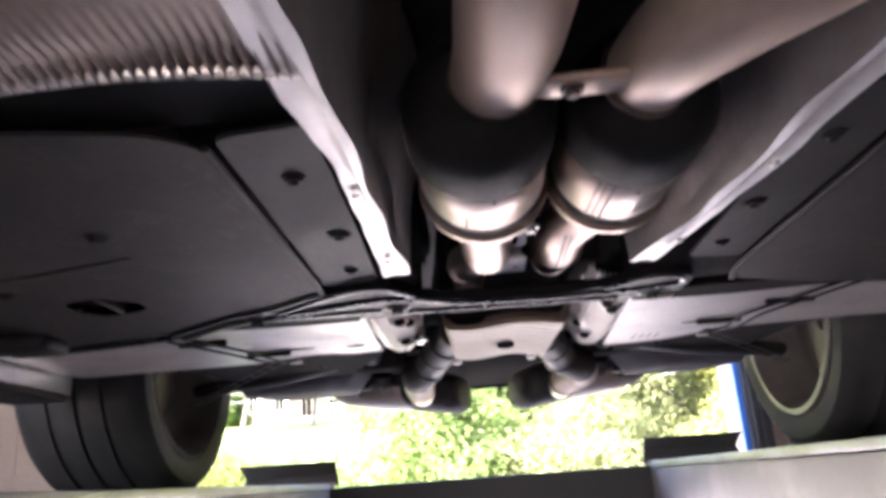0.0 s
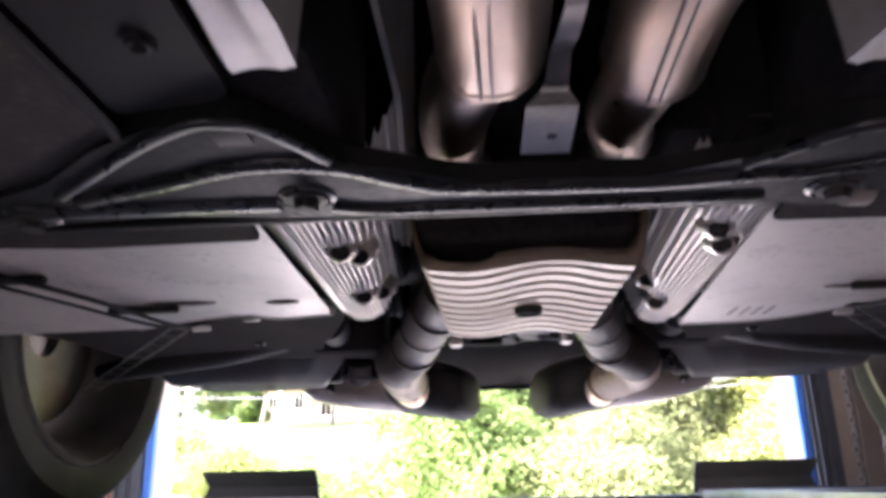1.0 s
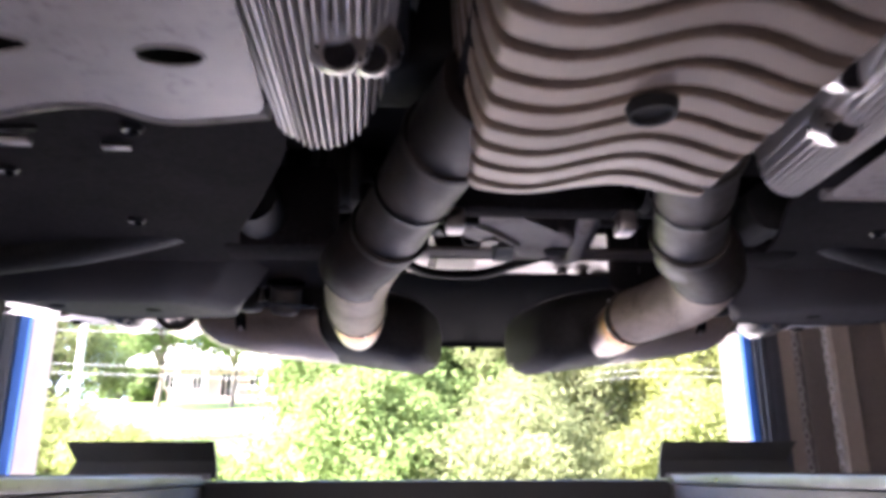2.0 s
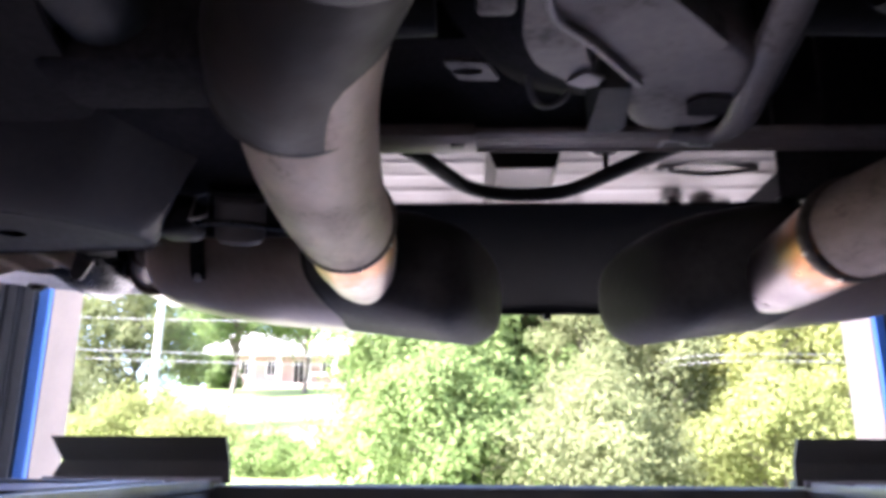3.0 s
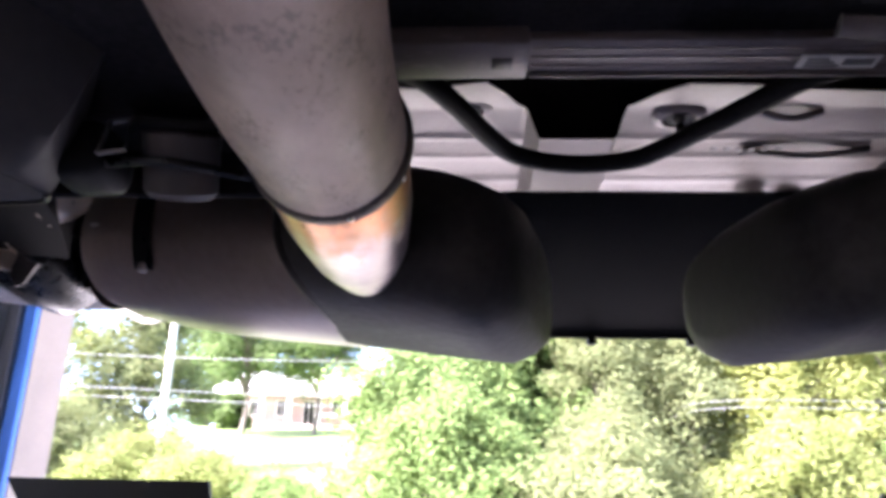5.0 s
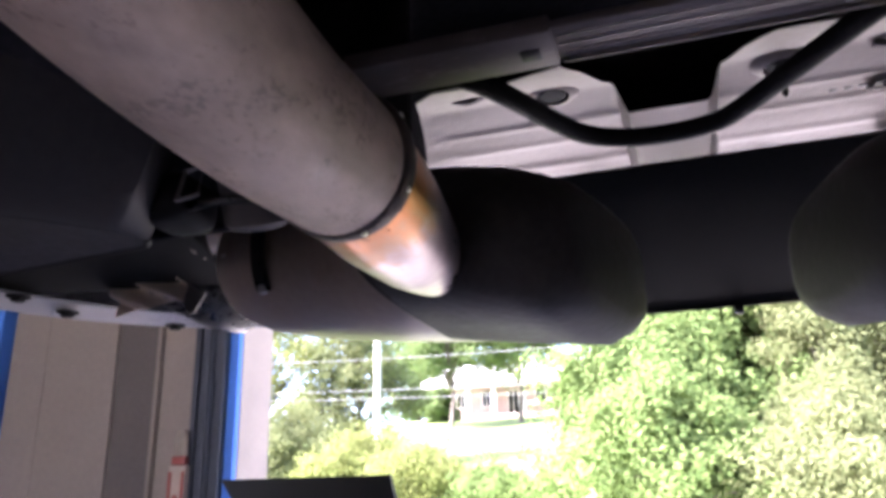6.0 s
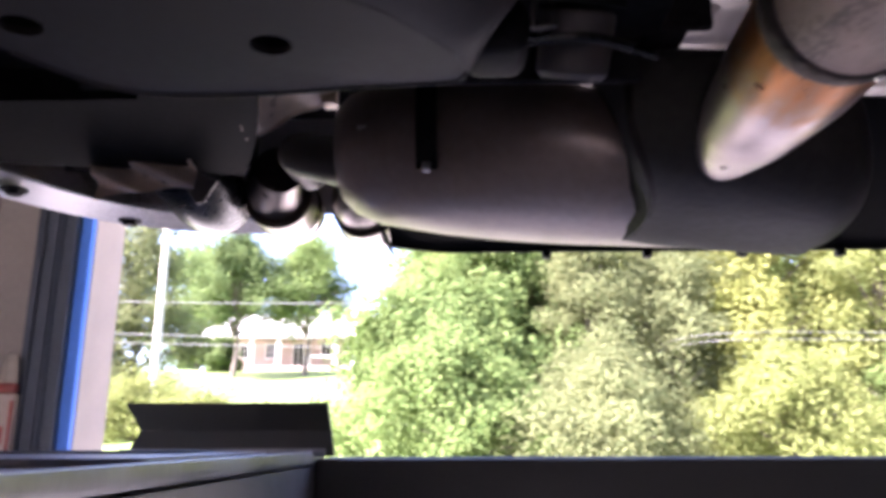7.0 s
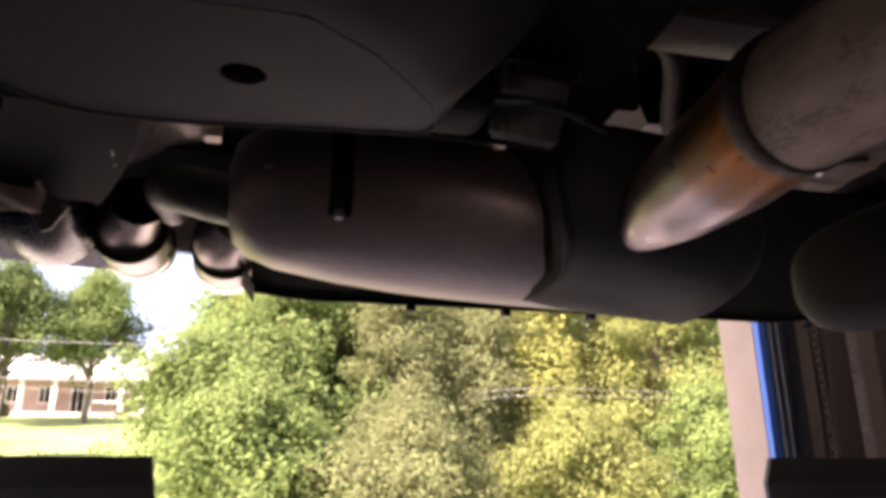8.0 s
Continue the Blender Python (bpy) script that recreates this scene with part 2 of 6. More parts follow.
def leaf_material(name, base, other):
    m = bpy.data.materials.new(name)
    m.use_nodes = True
    n, l = m.node_tree.nodes, m.node_tree.links
    b = n["Principled BSDF"]
    geo = n.new("ShaderNodeNewGeometry")
    mix = n.new("ShaderNodeMix")
    mix.data_type = 'RGBA'
    mix.inputs["A"].default_value, mix.inputs["B"].default_value = (*base, 1), (*other, 1)
    l.new(geo.outputs["Random Per Island"], mix.inputs["Factor"])
    co = n.new("ShaderNodeTexCoord")
    no = n.new("ShaderNodeTexNoise")
    no.inputs["Scale"].default_value = 0.9
    l.new(co.outputs["Object"], no.inputs["Vector"])
    mr = n.new("ShaderNodeMapRange")
    mr.inputs["From Min"].default_value, mr.inputs["From Max"].default_value = 0.35, 0.65
    mr.inputs["To Min"].default_value, mr.inputs["To Max"].default_value = 0.8, 1.25
    l.new(no.outputs[0], mr.inputs["Value"])
    hs = n.new("ShaderNodeHueSaturation")
    l.new(mr.outputs[0], hs.inputs["Value"])
    l.new(mix.outputs["Result"], hs.inputs["Color"])
    l.new(hs.outputs[0], b.inputs["Base Color"])
    b.inputs["Roughness"].default_value = 0.7
    b.inputs["Specular IOR Level"].default_value = 0.1
    tr = n.new("ShaderNodeBsdfTranslucent")
    l.new(hs.outputs[0], tr.inputs["Color"])
    ms = n.new("ShaderNodeMixShader")
    ms.inputs[0].default_value = 0.5
    l.new(b.outputs[0], ms.inputs[1])
    l.new(tr.outputs[0], ms.inputs[2])
    l.new(ms.outputs[0], n["Material Output"].inputs[0])
    return m


M_LEAF = [leaf_material("green_leaves", (0.098, 0.150, 0.044), (0.165, 0.215, 0.070)),
          leaf_material("yellow_green_leaves", (0.145, 0.172, 0.05), (0.21, 0.225, 0.075)),
          leaf_material("olive_leaves", (0.11, 0.132, 0.055), (0.165, 0.175, 0.075)),
          leaf_material("deep_green_leaves", (0.082, 0.125, 0.043), (0.135, 0.175, 0.06)),
          leaf_material("yellow_leaves", (0.175, 0.195, 0.05), (0.25, 0.255, 0.08)),
          leaf_material("tawny_leaves", (0.155, 0.145, 0.058), (0.235, 0.195, 0.085))]


def heat_tint_material():
    """Stainless steel that runs from straw and orange at the weld to clean metal."""
    m = material("heat_tinted_steel", (0.60, 0.55, 0.51), 0.36, 0.95, vary=0.10, grain=110, big=14, bump=0.03)
    n, l = m.node_tree.nodes, m.node_tree.links
    b = n["Principled BSDF"]
    co = n.new("ShaderNodeTexCoord")
    sep = n.new("ShaderNodeSeparateXYZ")
    l.new(co.outputs["Generated"], sep.inputs[0])
    no = n.new("ShaderNodeTexNoise")
    no.inputs["Scale"].default_value = 9
    l.new(co.outputs["Generated"], no.inputs["Vector"])
    ad = n.new("ShaderNodeMath")
    ad.operation = 'MULTIPLY_ADD'
    ad.inputs[1].default_value = 0.35
    l.new(no.outputs[0], ad.inputs[0])
    l.new(sep.outputs[1], ad.inputs[2])
    cr = n.new("ShaderNodeValToRGB")
    e = cr.color_ramp.elements
    e[0].position, e[0].color = 0.14, (0.13, 0.07, 0.045, 1)
    e[1].position, e[1].color = 1.0, (0.34, 0.285, 0.275, 1)
    for p, c in ((0.26, (0.50, 0.205, 0.07, 1)), (0.38, (0.42, 0.24, 0.13, 1)), (0.54, (0.42, 0.35, 0.33, 1))):
        k = e.new(p)
        k.color = c
    l.new(ad.outputs[0], cr.inputs[0])
    l.new(cr.outputs[0], b.inputs["Base Color"])
    return m


M_TINT = heat_tint_material()
M_SHOPFLOOR = material("stained_shop_floor", (0.29, 0.26, 0.235), 0.6, vary=0.25, grain=40, big=1.2, bump=0.3, tint=(0.17, 0.152, 0.14), tint_amount=0.6, tint_scale=0.9)
M_SHIELDBROWN = material("browned_shield", (0.24, 0.19, 0.165), 0.45, 0.6, vary=0.2, grain=100, big=9, bump=0.25, tint=(0.16, 0.12, 0.10), tint_amount=0.6, tint_scale=7)
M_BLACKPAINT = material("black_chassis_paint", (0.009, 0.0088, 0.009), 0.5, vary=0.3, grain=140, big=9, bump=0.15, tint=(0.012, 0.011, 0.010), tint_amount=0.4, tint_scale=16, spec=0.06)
M_RIDGE = material("clean_aluminium_sheet", (0.65, 0.61, 0.575), 0.4, 0.35, vary=0.08, grain=120, big=9, bump=0.03, tint=(0.48, 0.45, 0.42), tint_amount=0.4, tint_scale=14, rough_vary=0.06)
M_WALLALU = material("tunnel_sheet", (0.44, 0.415, 0.395), 0.40, 0.55, vary=0.2, grain=60, big=5, bump=0.05, tint=(0.3, 0.28, 0.265), tint_amount=0.4, tint_scale=8, rough_vary=0.08)
M_DIFFUSER = material("matt_black_diffuser", (0.013, 0.0125, 0.012), 0.7, vary=0.3, grain=200, big=6, bump=0.3, tint=(0.02, 0.018, 0.016), tint_amount=0.3, tint_scale=9, spec=0.05)
# sheenless near-black: the shade of deep gaps put into the colour
M_SHADEBLACK = material("shade_black", (0.025, 0.0225, 0.0235), 0.95, vary=0.4, grain=200, big=10, bump=0.4, spec=0.03)
M_PLATE = material("dull_pressed_sheet", (0.2, 0.166, 0.157), 0.5, 0.3, vary=0.14, grain=120, big=8, bump=0.2, tint=(0.19, 0.155, 0.14), tint_amount=0.6, tint_scale=9)
M_RIBBED = material("warm_ribbed_sheet", (0.25, 0.192, 0.152), 0.5, 0.2, vary=0.14, grain=120, big=9, bump=0.10, tint=(0.32, 0.235, 0.185), tint_amount=0.5, tint_scale=12)

# ---- building helpers ----
AT = {}                                   # where each parent stands


def part(name, bm, mat, parent=None, label="", smooth=True, at=None):
    """Links a bmesh as one mesh object, its origin in its middle (or at `at`), under a thing or a part."""
    vs = [v.co for v in bm.verts]
    lo = Vector([min(v[i] for v in vs) for i in range(3)])
    hi = Vector([max(v[i] for v in vs) for i in range(3)])
    c = Vector(at) if at else (lo + hi) / 2
    bmesh.ops.translate(bm, verts=bm.verts, vec=-c)
    me = bpy.data.meshes.new(name)
    bmesh.ops.recalc_face_normals(bm, faces=bm.faces)
    if smooth:
        for f in bm.faces:
            f.smooth = True
        for e in bm.edges:
            if len(e.link_faces) == 2 and e.calc_face_angle(0) > 0.6:
                e.smooth = False
    bm.to_mesh(me)
    bm.free()
    for m in (mat if isinstance(mat, (list, tuple)) else [mat]):
        me.materials.append(m)
    ob = new(name, me)
    base = AT[parent.name] if parent else Vector((0, 0, 0))
    ob.location = c - base
    ob.parent = parent
    AT[ob.name] = c
    if label:
        tagged(ob, label)
    return ob


def thing(name, at, label, category, group="", kind=""):
    ob = new(name)
    ob.location = at
    ob.empty_display_size = 0.1
    AT[ob.name] = Vector(at)
    return tagged(ob, label, category, group, kind)


def box(x0, x1, y0, y1, z0, z1, bevel=0.0, bm=None, seg=2):
    b2 = bmesh.new()
    bmesh.ops.create_cube(b2, size=1.0, matrix=Matrix.Translation(((x0 + x1) / 2, (y0 + y1) / 2, (z0 + z1) / 2)) @ Matrix.Diagonal((x1 - x0, y1 - y0, z1 - z0, 1)))
    if bevel:
        bmesh.ops.bevel(b2, geom=b2.edges[:], offset=bevel, segments=seg, affect='EDGES', profile=0.5)
    return joined(bm, b2)


def joined(bm, other):
    if bm is None:
        return other
    me = bpy.data.meshes.new("tmp")
    other.to_mesh(me)
    other.free()
    bm.from_mesh(me)
    bpy.data.meshes.remove(me)
    return bm


def spline(pts, n=8):
    """A smooth line through the points."""
    p = [Vector(q) for q in pts]
    p = [2 * p[0] - p[1]] + p + [2 * p[-1] - p[-2]]
    out = []
    for i in range(1, len(p) - 2):
        for k in range(n):
            t = k / n
            a, b, c, d = p[i - 1:i + 3]
            out.append(0.5 * (2 * b + (c - a) * t + (2 * a - 5 * b + 4 * c - d) * t * t + (3 * b - a - 3 * c + d) * t ** 3))
    out.append(p[-2])
    return out


def tube(pts, r, segs=24, n=8, smooth=True, bm=None, caps=True, flat=1.0, wall=0.0):
    """A tube along a smooth line; r: one radius or one for each given point; flat squeezes it upright; wall leaves the far end open."""
    line = spline(pts, n) if smooth else [Vector(p) for p in pts]
    rs = [r] * len(pts) if isinstance(r, (int, float)) else list(r)
    rad = []
    for i in range(len(line)):
        f = i / (len(line) - 1) * (len(pts) - 1)
        k = min(int(f), len(pts) - 2)
        rad.append(rs[k] + (rs[k + 1] - rs[k]) * (f - k))
    b2 = bmesh.new()
    rings, up = [], Vector((0, 0, 1))
    for i, p in enumerate(line):
        d = (line[min(i + 1, len(line) - 1)] - line[max(i - 1, 0)]).normalized()
        side = d.cross(up)
        side = side.normalized() if side.length > 1e-4 else Vector((1, 0, 0))
        top = side.cross(d)
        rings.append([b2.verts.new(p + (side * math.cos(a) + top * math.sin(a) * flat) * rad[i]) for a in [2 * math.pi * k / segs for k in range(segs)]])
    for a, b in zip(rings, rings[1:]):
        for k in range(segs):
            b2.faces.new((a[k], a[(k + 1) % segs], b[(k + 1) % segs], b[k]))
    if caps:
        b2.faces.new(rings[0][::-1])
        b2.faces.new(rings[-1])
    if wall:
        last = [f for f in b2.faces if len(f.verts) == segs][-1:]
        res = bmesh.ops.inset_region(b2, faces=last, thickness=wall, depth=0)
        bmesh.ops.translate(b2, verts=list({v for f in last for v in f.verts}), vec=(line[-2] - line[-1]).normalized() * rad[-1] * 2.2)
    return joined(bm, b2)


def lathe(profile, centre, axis=(1, 0, 0), segs=48, bm=None, squash=1.0):
    """Turns (along, radius) pairs round an axis through centre."""
    b2 = bmesh.new()
    ax = Vector(axis).normalized()
    s = ax.cross(Vector((0, 0, 1)))
    s = s.normalized() if s.length > 1e-4 else Vector((1, 0, 0))
    t = s.cross(ax)
    c = Vector(centre)
    rings = []
    for a, r in profile:
        rings.append([b2.verts.new(c + ax * a + (s * math.cos(k) + t * math.sin(k) * squash) * r) for k in [2 * math.pi * j / segs for j in range(segs)]])
    for p, q in zip(rings, rings[1:]):
        for k in range(segs):
            b2.faces.new((p[k], p[(k + 1) % segs], q[(k + 1) % segs], q[k]))
    return joined(bm, b2)


def sheet(fn, nu, nv, thick, bm=None):
    """A sheet of metal: fn(u, v) gives its place for u, v in 0..1; thick is added upwards."""
    b2 = bmesh.new()
    low = [[b2.verts.new(Vector(fn(i / nu, j / nv))) for j in range(nv + 1)] for i in range(nu + 1)]
    top = [[b2.verts.new(v.co + Vector((0, 0, thick))) for v in row] for row in low]
    for i in range(nu):
        for j in range(nv):
            b2.faces.new((low[i][j], low[i][j + 1], low[i + 1][j + 1], low[i + 1][j]))
            b2.faces.new((top[i][j], top[i + 1][j], top[i + 1][j + 1], top[i][j + 1]))
    for i in range(nu):
        b2.faces.new((low[i][0], low[i + 1][0], top[i + 1][0], top[i][0]))
        b2.faces.new((low[i][nv], top[i][nv], top[i + 1][nv], low[i + 1][nv]))
    for j in range(nv):
        b2.faces.new((low[0][j], top[0][j], top[0][j + 1], low[0][j + 1]))
        b2.faces.new((low[nu][j], low[nu][j + 1], top[nu][j + 1], top[nu][j]))
    return joined(bm, b2)


def oval(cx, cy, rx, ry, n=20):
    return [(cx + rx * math.cos(2 * math.pi * k / n), cy + ry * math.sin(2 * math.pi * k / n)) for k in range(n)]


def rounded(outline, r=0.012, n=4):
    """A 2D outline with its corners rounded."""
    out = []
    m = len(outline)
    for i in range(m):
        p, a, b = Vector(outline[i]), Vector(outline[i - 1]), Vector(outline[(i + 1) % m])
        da, db = a - p, b - p
        k = min(r, da.length * 0.45, db.length * 0.45)
        s, e = p + da.normalized() * k, p + db.normalized() * k
        for j in range(n + 1):
            t = j / n
            out.append(tuple((1 - t) ** 2 * s + 2 * t * (1 - t) * p + t * t * e))
    return out


def plate(outline, z0, z1, holes=(), lip=0.0, bm=None):
    """A flat plate with the given outline and real holes; lip: edges turned up by that much."""
    b2 = bmesh.new()
    loops = []
    for pts in [outline, *holes]:
        vs = [b2.verts.new((x, y, z0)) for x, y in pts]
        loops.append(vs)
        for a, b in zip(vs, vs[1:] + vs[:1]):
            b2.edges.new((a, b))
    bmesh.ops.triangle_fill(b2, use_beauty=True, edges=b2.edges[:], normal=(0, 0, -1))
    ext = bmesh.ops.extrude_face_region(b2, geom=b2.faces[:])
    bmesh.ops.translate(b2, verts=[g for g in ext["geom"] if isinstance(g, bmesh.types.BMVert)], vec=(0, 0, z1 - z0))
    return joined(bm, b2)


def bolt_mesh(x, y, z, r=0.011, h=0.008, bm=None):
    """A hex head with a flange washer, its head pointing down."""
    bm = lathe([(0, 0.0001), (0, r * 1.35), (-0.0025, r * 1.3), (-0.003, r * 0.9)], (x, y, z), (0, 0, 1), 20, bm)
    b2 = bmesh.new()
    bmesh.ops.create_cone(b2, cap_ends=True, segments=6, radius1=r * 0.75, radius2=r * 0.85, depth=h, matrix=Matrix.Translation((x, y, z - h / 2 - 0.002)))
    return joined(bm, b2)


def ring(pts_centre, axis, r, w, segs=40, bm=None):
    """A narrow band round an axis."""
    return lathe([(-w, r), (-w * 0.8, r + w * 0.5), (0, r + w * 0.7), (w * 0.8, r + w * 0.5), (w, r)], pts_centre, axis, segs, bm)

# ---- the building ----
FLOOR = -1.45
WALL_Y, WALL_OUT = 1.70, 1.90             # the wall with the open door
DOOR_L, DOOR_R, DOOR_TOP = -1.53, 1.27, 1.55
ROOM_L, ROOM_R, ROOM_BACK, CEIL = -4.6, 4.4, -7.0, 2.4


def slab(name, dims, mat, label, kind="structure", category="wall"):
    return tagged(part(name, box(*dims), mat, smooth=False), label, category, kind=kind)


slab("floor", (ROOM_L - 0.2, ROOM_R + 0.2, ROOM_BACK - 0.2, WALL_OUT, FLOOR - 0.2, FLOOR), M_SHOPFLOOR, "stained grey concrete workshop floor", category="floor")
slab("ceiling", (ROOM_L - 0.2, ROOM_R + 0.2, ROOM_BACK - 0.2, WALL_OUT, CEIL, CEIL + 0.2), M_CEILING, "pale workshop ceiling", category="ceiling")
slab("wall_west", (ROOM_L - 0.2, ROOM_L, ROOM_BACK, WALL_Y, FLOOR, CEIL), M_WALLTAN, "tan panelled workshop wall")
slab("wall_east", (ROOM_R, ROOM_R + 0.2, ROOM_BACK, WALL_Y, FLOOR, CEIL), M_WALLTAN, "tan panelled workshop wall")
# front wall behind the camera, with its own open door
wall_south = box(ROOM_L - 0.2, -4.2, ROOM_BACK - 0.2, ROOM_BACK, FLOOR, CEIL)
box(-1.4, ROOM_R + 0.2, ROOM_BACK - 0.2, ROOM_BACK, FLOOR, CEIL, bm=wall_south)
box(-4.2, -1.4, ROOM_BACK - 0.2, ROOM_BACK, 1.9, CEIL, bm=wall_south)
tagged(part("wall_south", wall_south, M_WALLTAN, smooth=False), "tan workshop wall with an open bay door", "wall", kind="structure")
# wall with the door that the camera looks out of
wall_north = box(ROOM_L - 0.2, DOOR_L, WALL_Y, WALL_OUT, FLOOR, CEIL)
box(DOOR_R, ROOM_R + 0.2, WALL_Y, WALL_OUT, FLOOR, CEIL, bm=wall_north)
box(DOOR_L, DOOR_R, WALL_Y, WALL_OUT, DOOR_TOP, CEIL, bm=wall_north)
tagged(part("wall_north", wall_north, M_STUCCO, smooth=False), "beige stucco wall round an open bay door", "wall", kind="structure")


def wall_strip(name, x0, x1, depth, mat, label, bevel=0.004, category="trim"):
    return tagged(part(name, box(x0, x1, WALL_Y - depth, WALL_Y - 0.002, FLOOR, CEIL - 0.01, bevel), mat, smooth=False), label, category, kind="structure")


wall_strip("trim_blue_west", -1.568, -1.531, 0.03, M_BLUE, "bright blue painted door edge trim")
wall_strip("trim_blue_east", 1.271, 1.303, 0.03, M_BLUE, "bright blue painted door edge trim")
for nm, xs, d, s in (("door_track_west", (-1.698, -1.57), 0.05, -1), ("door_track_east", (1.305, 1.41), 0.05, 1)):
    tr = box(xs[0], xs[1], WALL_Y - d, WALL_Y - 0.002, FLOOR, CEIL - 0.01, 0.003)
    w = xs[1] - xs[0]
    track = tagged(part(nm, tr, M_NAVY, smooth=False), "dark steel bay door track", "door track", kind="structure")
    for f in (0.18, 0.52, 0.62):
        part("track_rib", box(xs[0] + w * f, xs[0] + w * f + 0.008, WALL_Y - d - 0.014, WALL_Y - d - 0.0005, FLOOR + 0.002, CEIL - 0.012, 0.002), M_NAVY, track, smooth=False)
wall_strip("wall_panel_west_a", -1.845, -1.702, 0.03, M_WALLTAN, "tan sheet wall panel", category="panel")
wall_strip("trim_corner_west", -1.866, -1.848, 0.045, M_WALLTAN, "tan metal corner trim")
wall_strip("column_west", -2.05, -1.87, 0.03, M_WALLDARK, "dark brown steel column", category="column")
wall_strip("wall_panel_west_b", -2.38, -2.053, 0.035, M_WALLTAN, "tan sheet wall panel", category="panel")
wall_strip("wall_panel_west_c", -2.565, -2.386, 0.03, M_WALLTAN, "tan sheet wall panel", category="panel")
wall_strip("column_west_far", -2.72, -2.575, 0.08, M_BLUE, "blue painted steel column", category="column")
wall_strip("wall_panel_east_a", 1.412, 1.475, 0.035, M_WALLTAN, "tan sheet wall panel", category="panel")
wall_strip("column_east", 1.48, 1.58, 0.09, M_WALLDARK, "dark brown steel column", category="column")
wall_strip("trim_corner_east", 1.585, 1.66, 0.13, M_WALLTAN, "tan steel door post", category="post")
wall_strip("column_east_far", 1.665, 1.82, 0.10, M_WALLDARK, "dark brown steel column", category="column")
wall_strip("wall_panel_east_b", 1.825, 2.5, 0.03, M_WALLTAN, "tan sheet wall panel", category="panel")


def chain(x, y):
    """A hanging hoist chain, link by link."""
    bm = bmesh.new()
    z, i = 1.3, 0
    while z > -0.7:
        pts = []
        for k in range(10):
            a = 2 * math.pi * k / 10
            u, w = 0.010 * math.cos(a), 0.019 * math.sin(a)
            pts.append((x + (u if i % 2 else 0), y + (0 if i % 2 else u), z + w))
        pts.append(pts[0])
        tube(pts, 0.0034, 6, 1, False, bm, caps=False)
        z -= 0.0295
        i += 1
    return tagged(part("hoist_chain", bm, M_CHAIN), "galvanised steel hoist chain hanging by the door post", "chain", "door chains")


chain(1.462, WALL_Y - 0.075)
chain(1.556, WALL_Y - 0.13)

# a red and cream carton clipped to the wall panel
carton = thing("wall_box", (-1.712, WALL_Y - 0.035, -0.55), "red and cream upright carton fixed to the wall panel", "box")
part("box_body", box(-1.747, -1.678, WALL_Y - 0.08, WALL_Y - 0.052, -0.55, 0.165, 0.005), M_CREAM, carton)
for i, (a, b) in enumerate(((-1.744, -1.732), (-1.692, -1.681))):
    part("front_stripe", box(a, b, WALL_Y - 0.0845, WALL_Y - 0.0805, -0.53, 0.145, 0.001), M_RED, carton, "red printed stripe")
for i in range(7):
    part("print_bar", box(-1.722, -1.704, WALL_Y - 0.083, WALL_Y - 0.0805, -0.46 + i * 0.08, -0.41 + i * 0.08, 0.0008), M_RED, carton, "red print")
part("box_lid", box(-1.742, -1.684, WALL_Y - 0.079, WALL_Y - 0.053, 0.167, 0.197, 0.008), M_RED, carton, "red lid")
part("bag_neck", lathe([(0.0, 0.027), (0.03, 0.026), (0.065, 0.023), (0.085, 0.017), (0.09, 0.001)], (-1.712, WALL_Y - 0.066, 0.198), (0, 0, 1), 20, squash=0.5), M_TANPLASTIC, carton, "dull tan translucent neck")

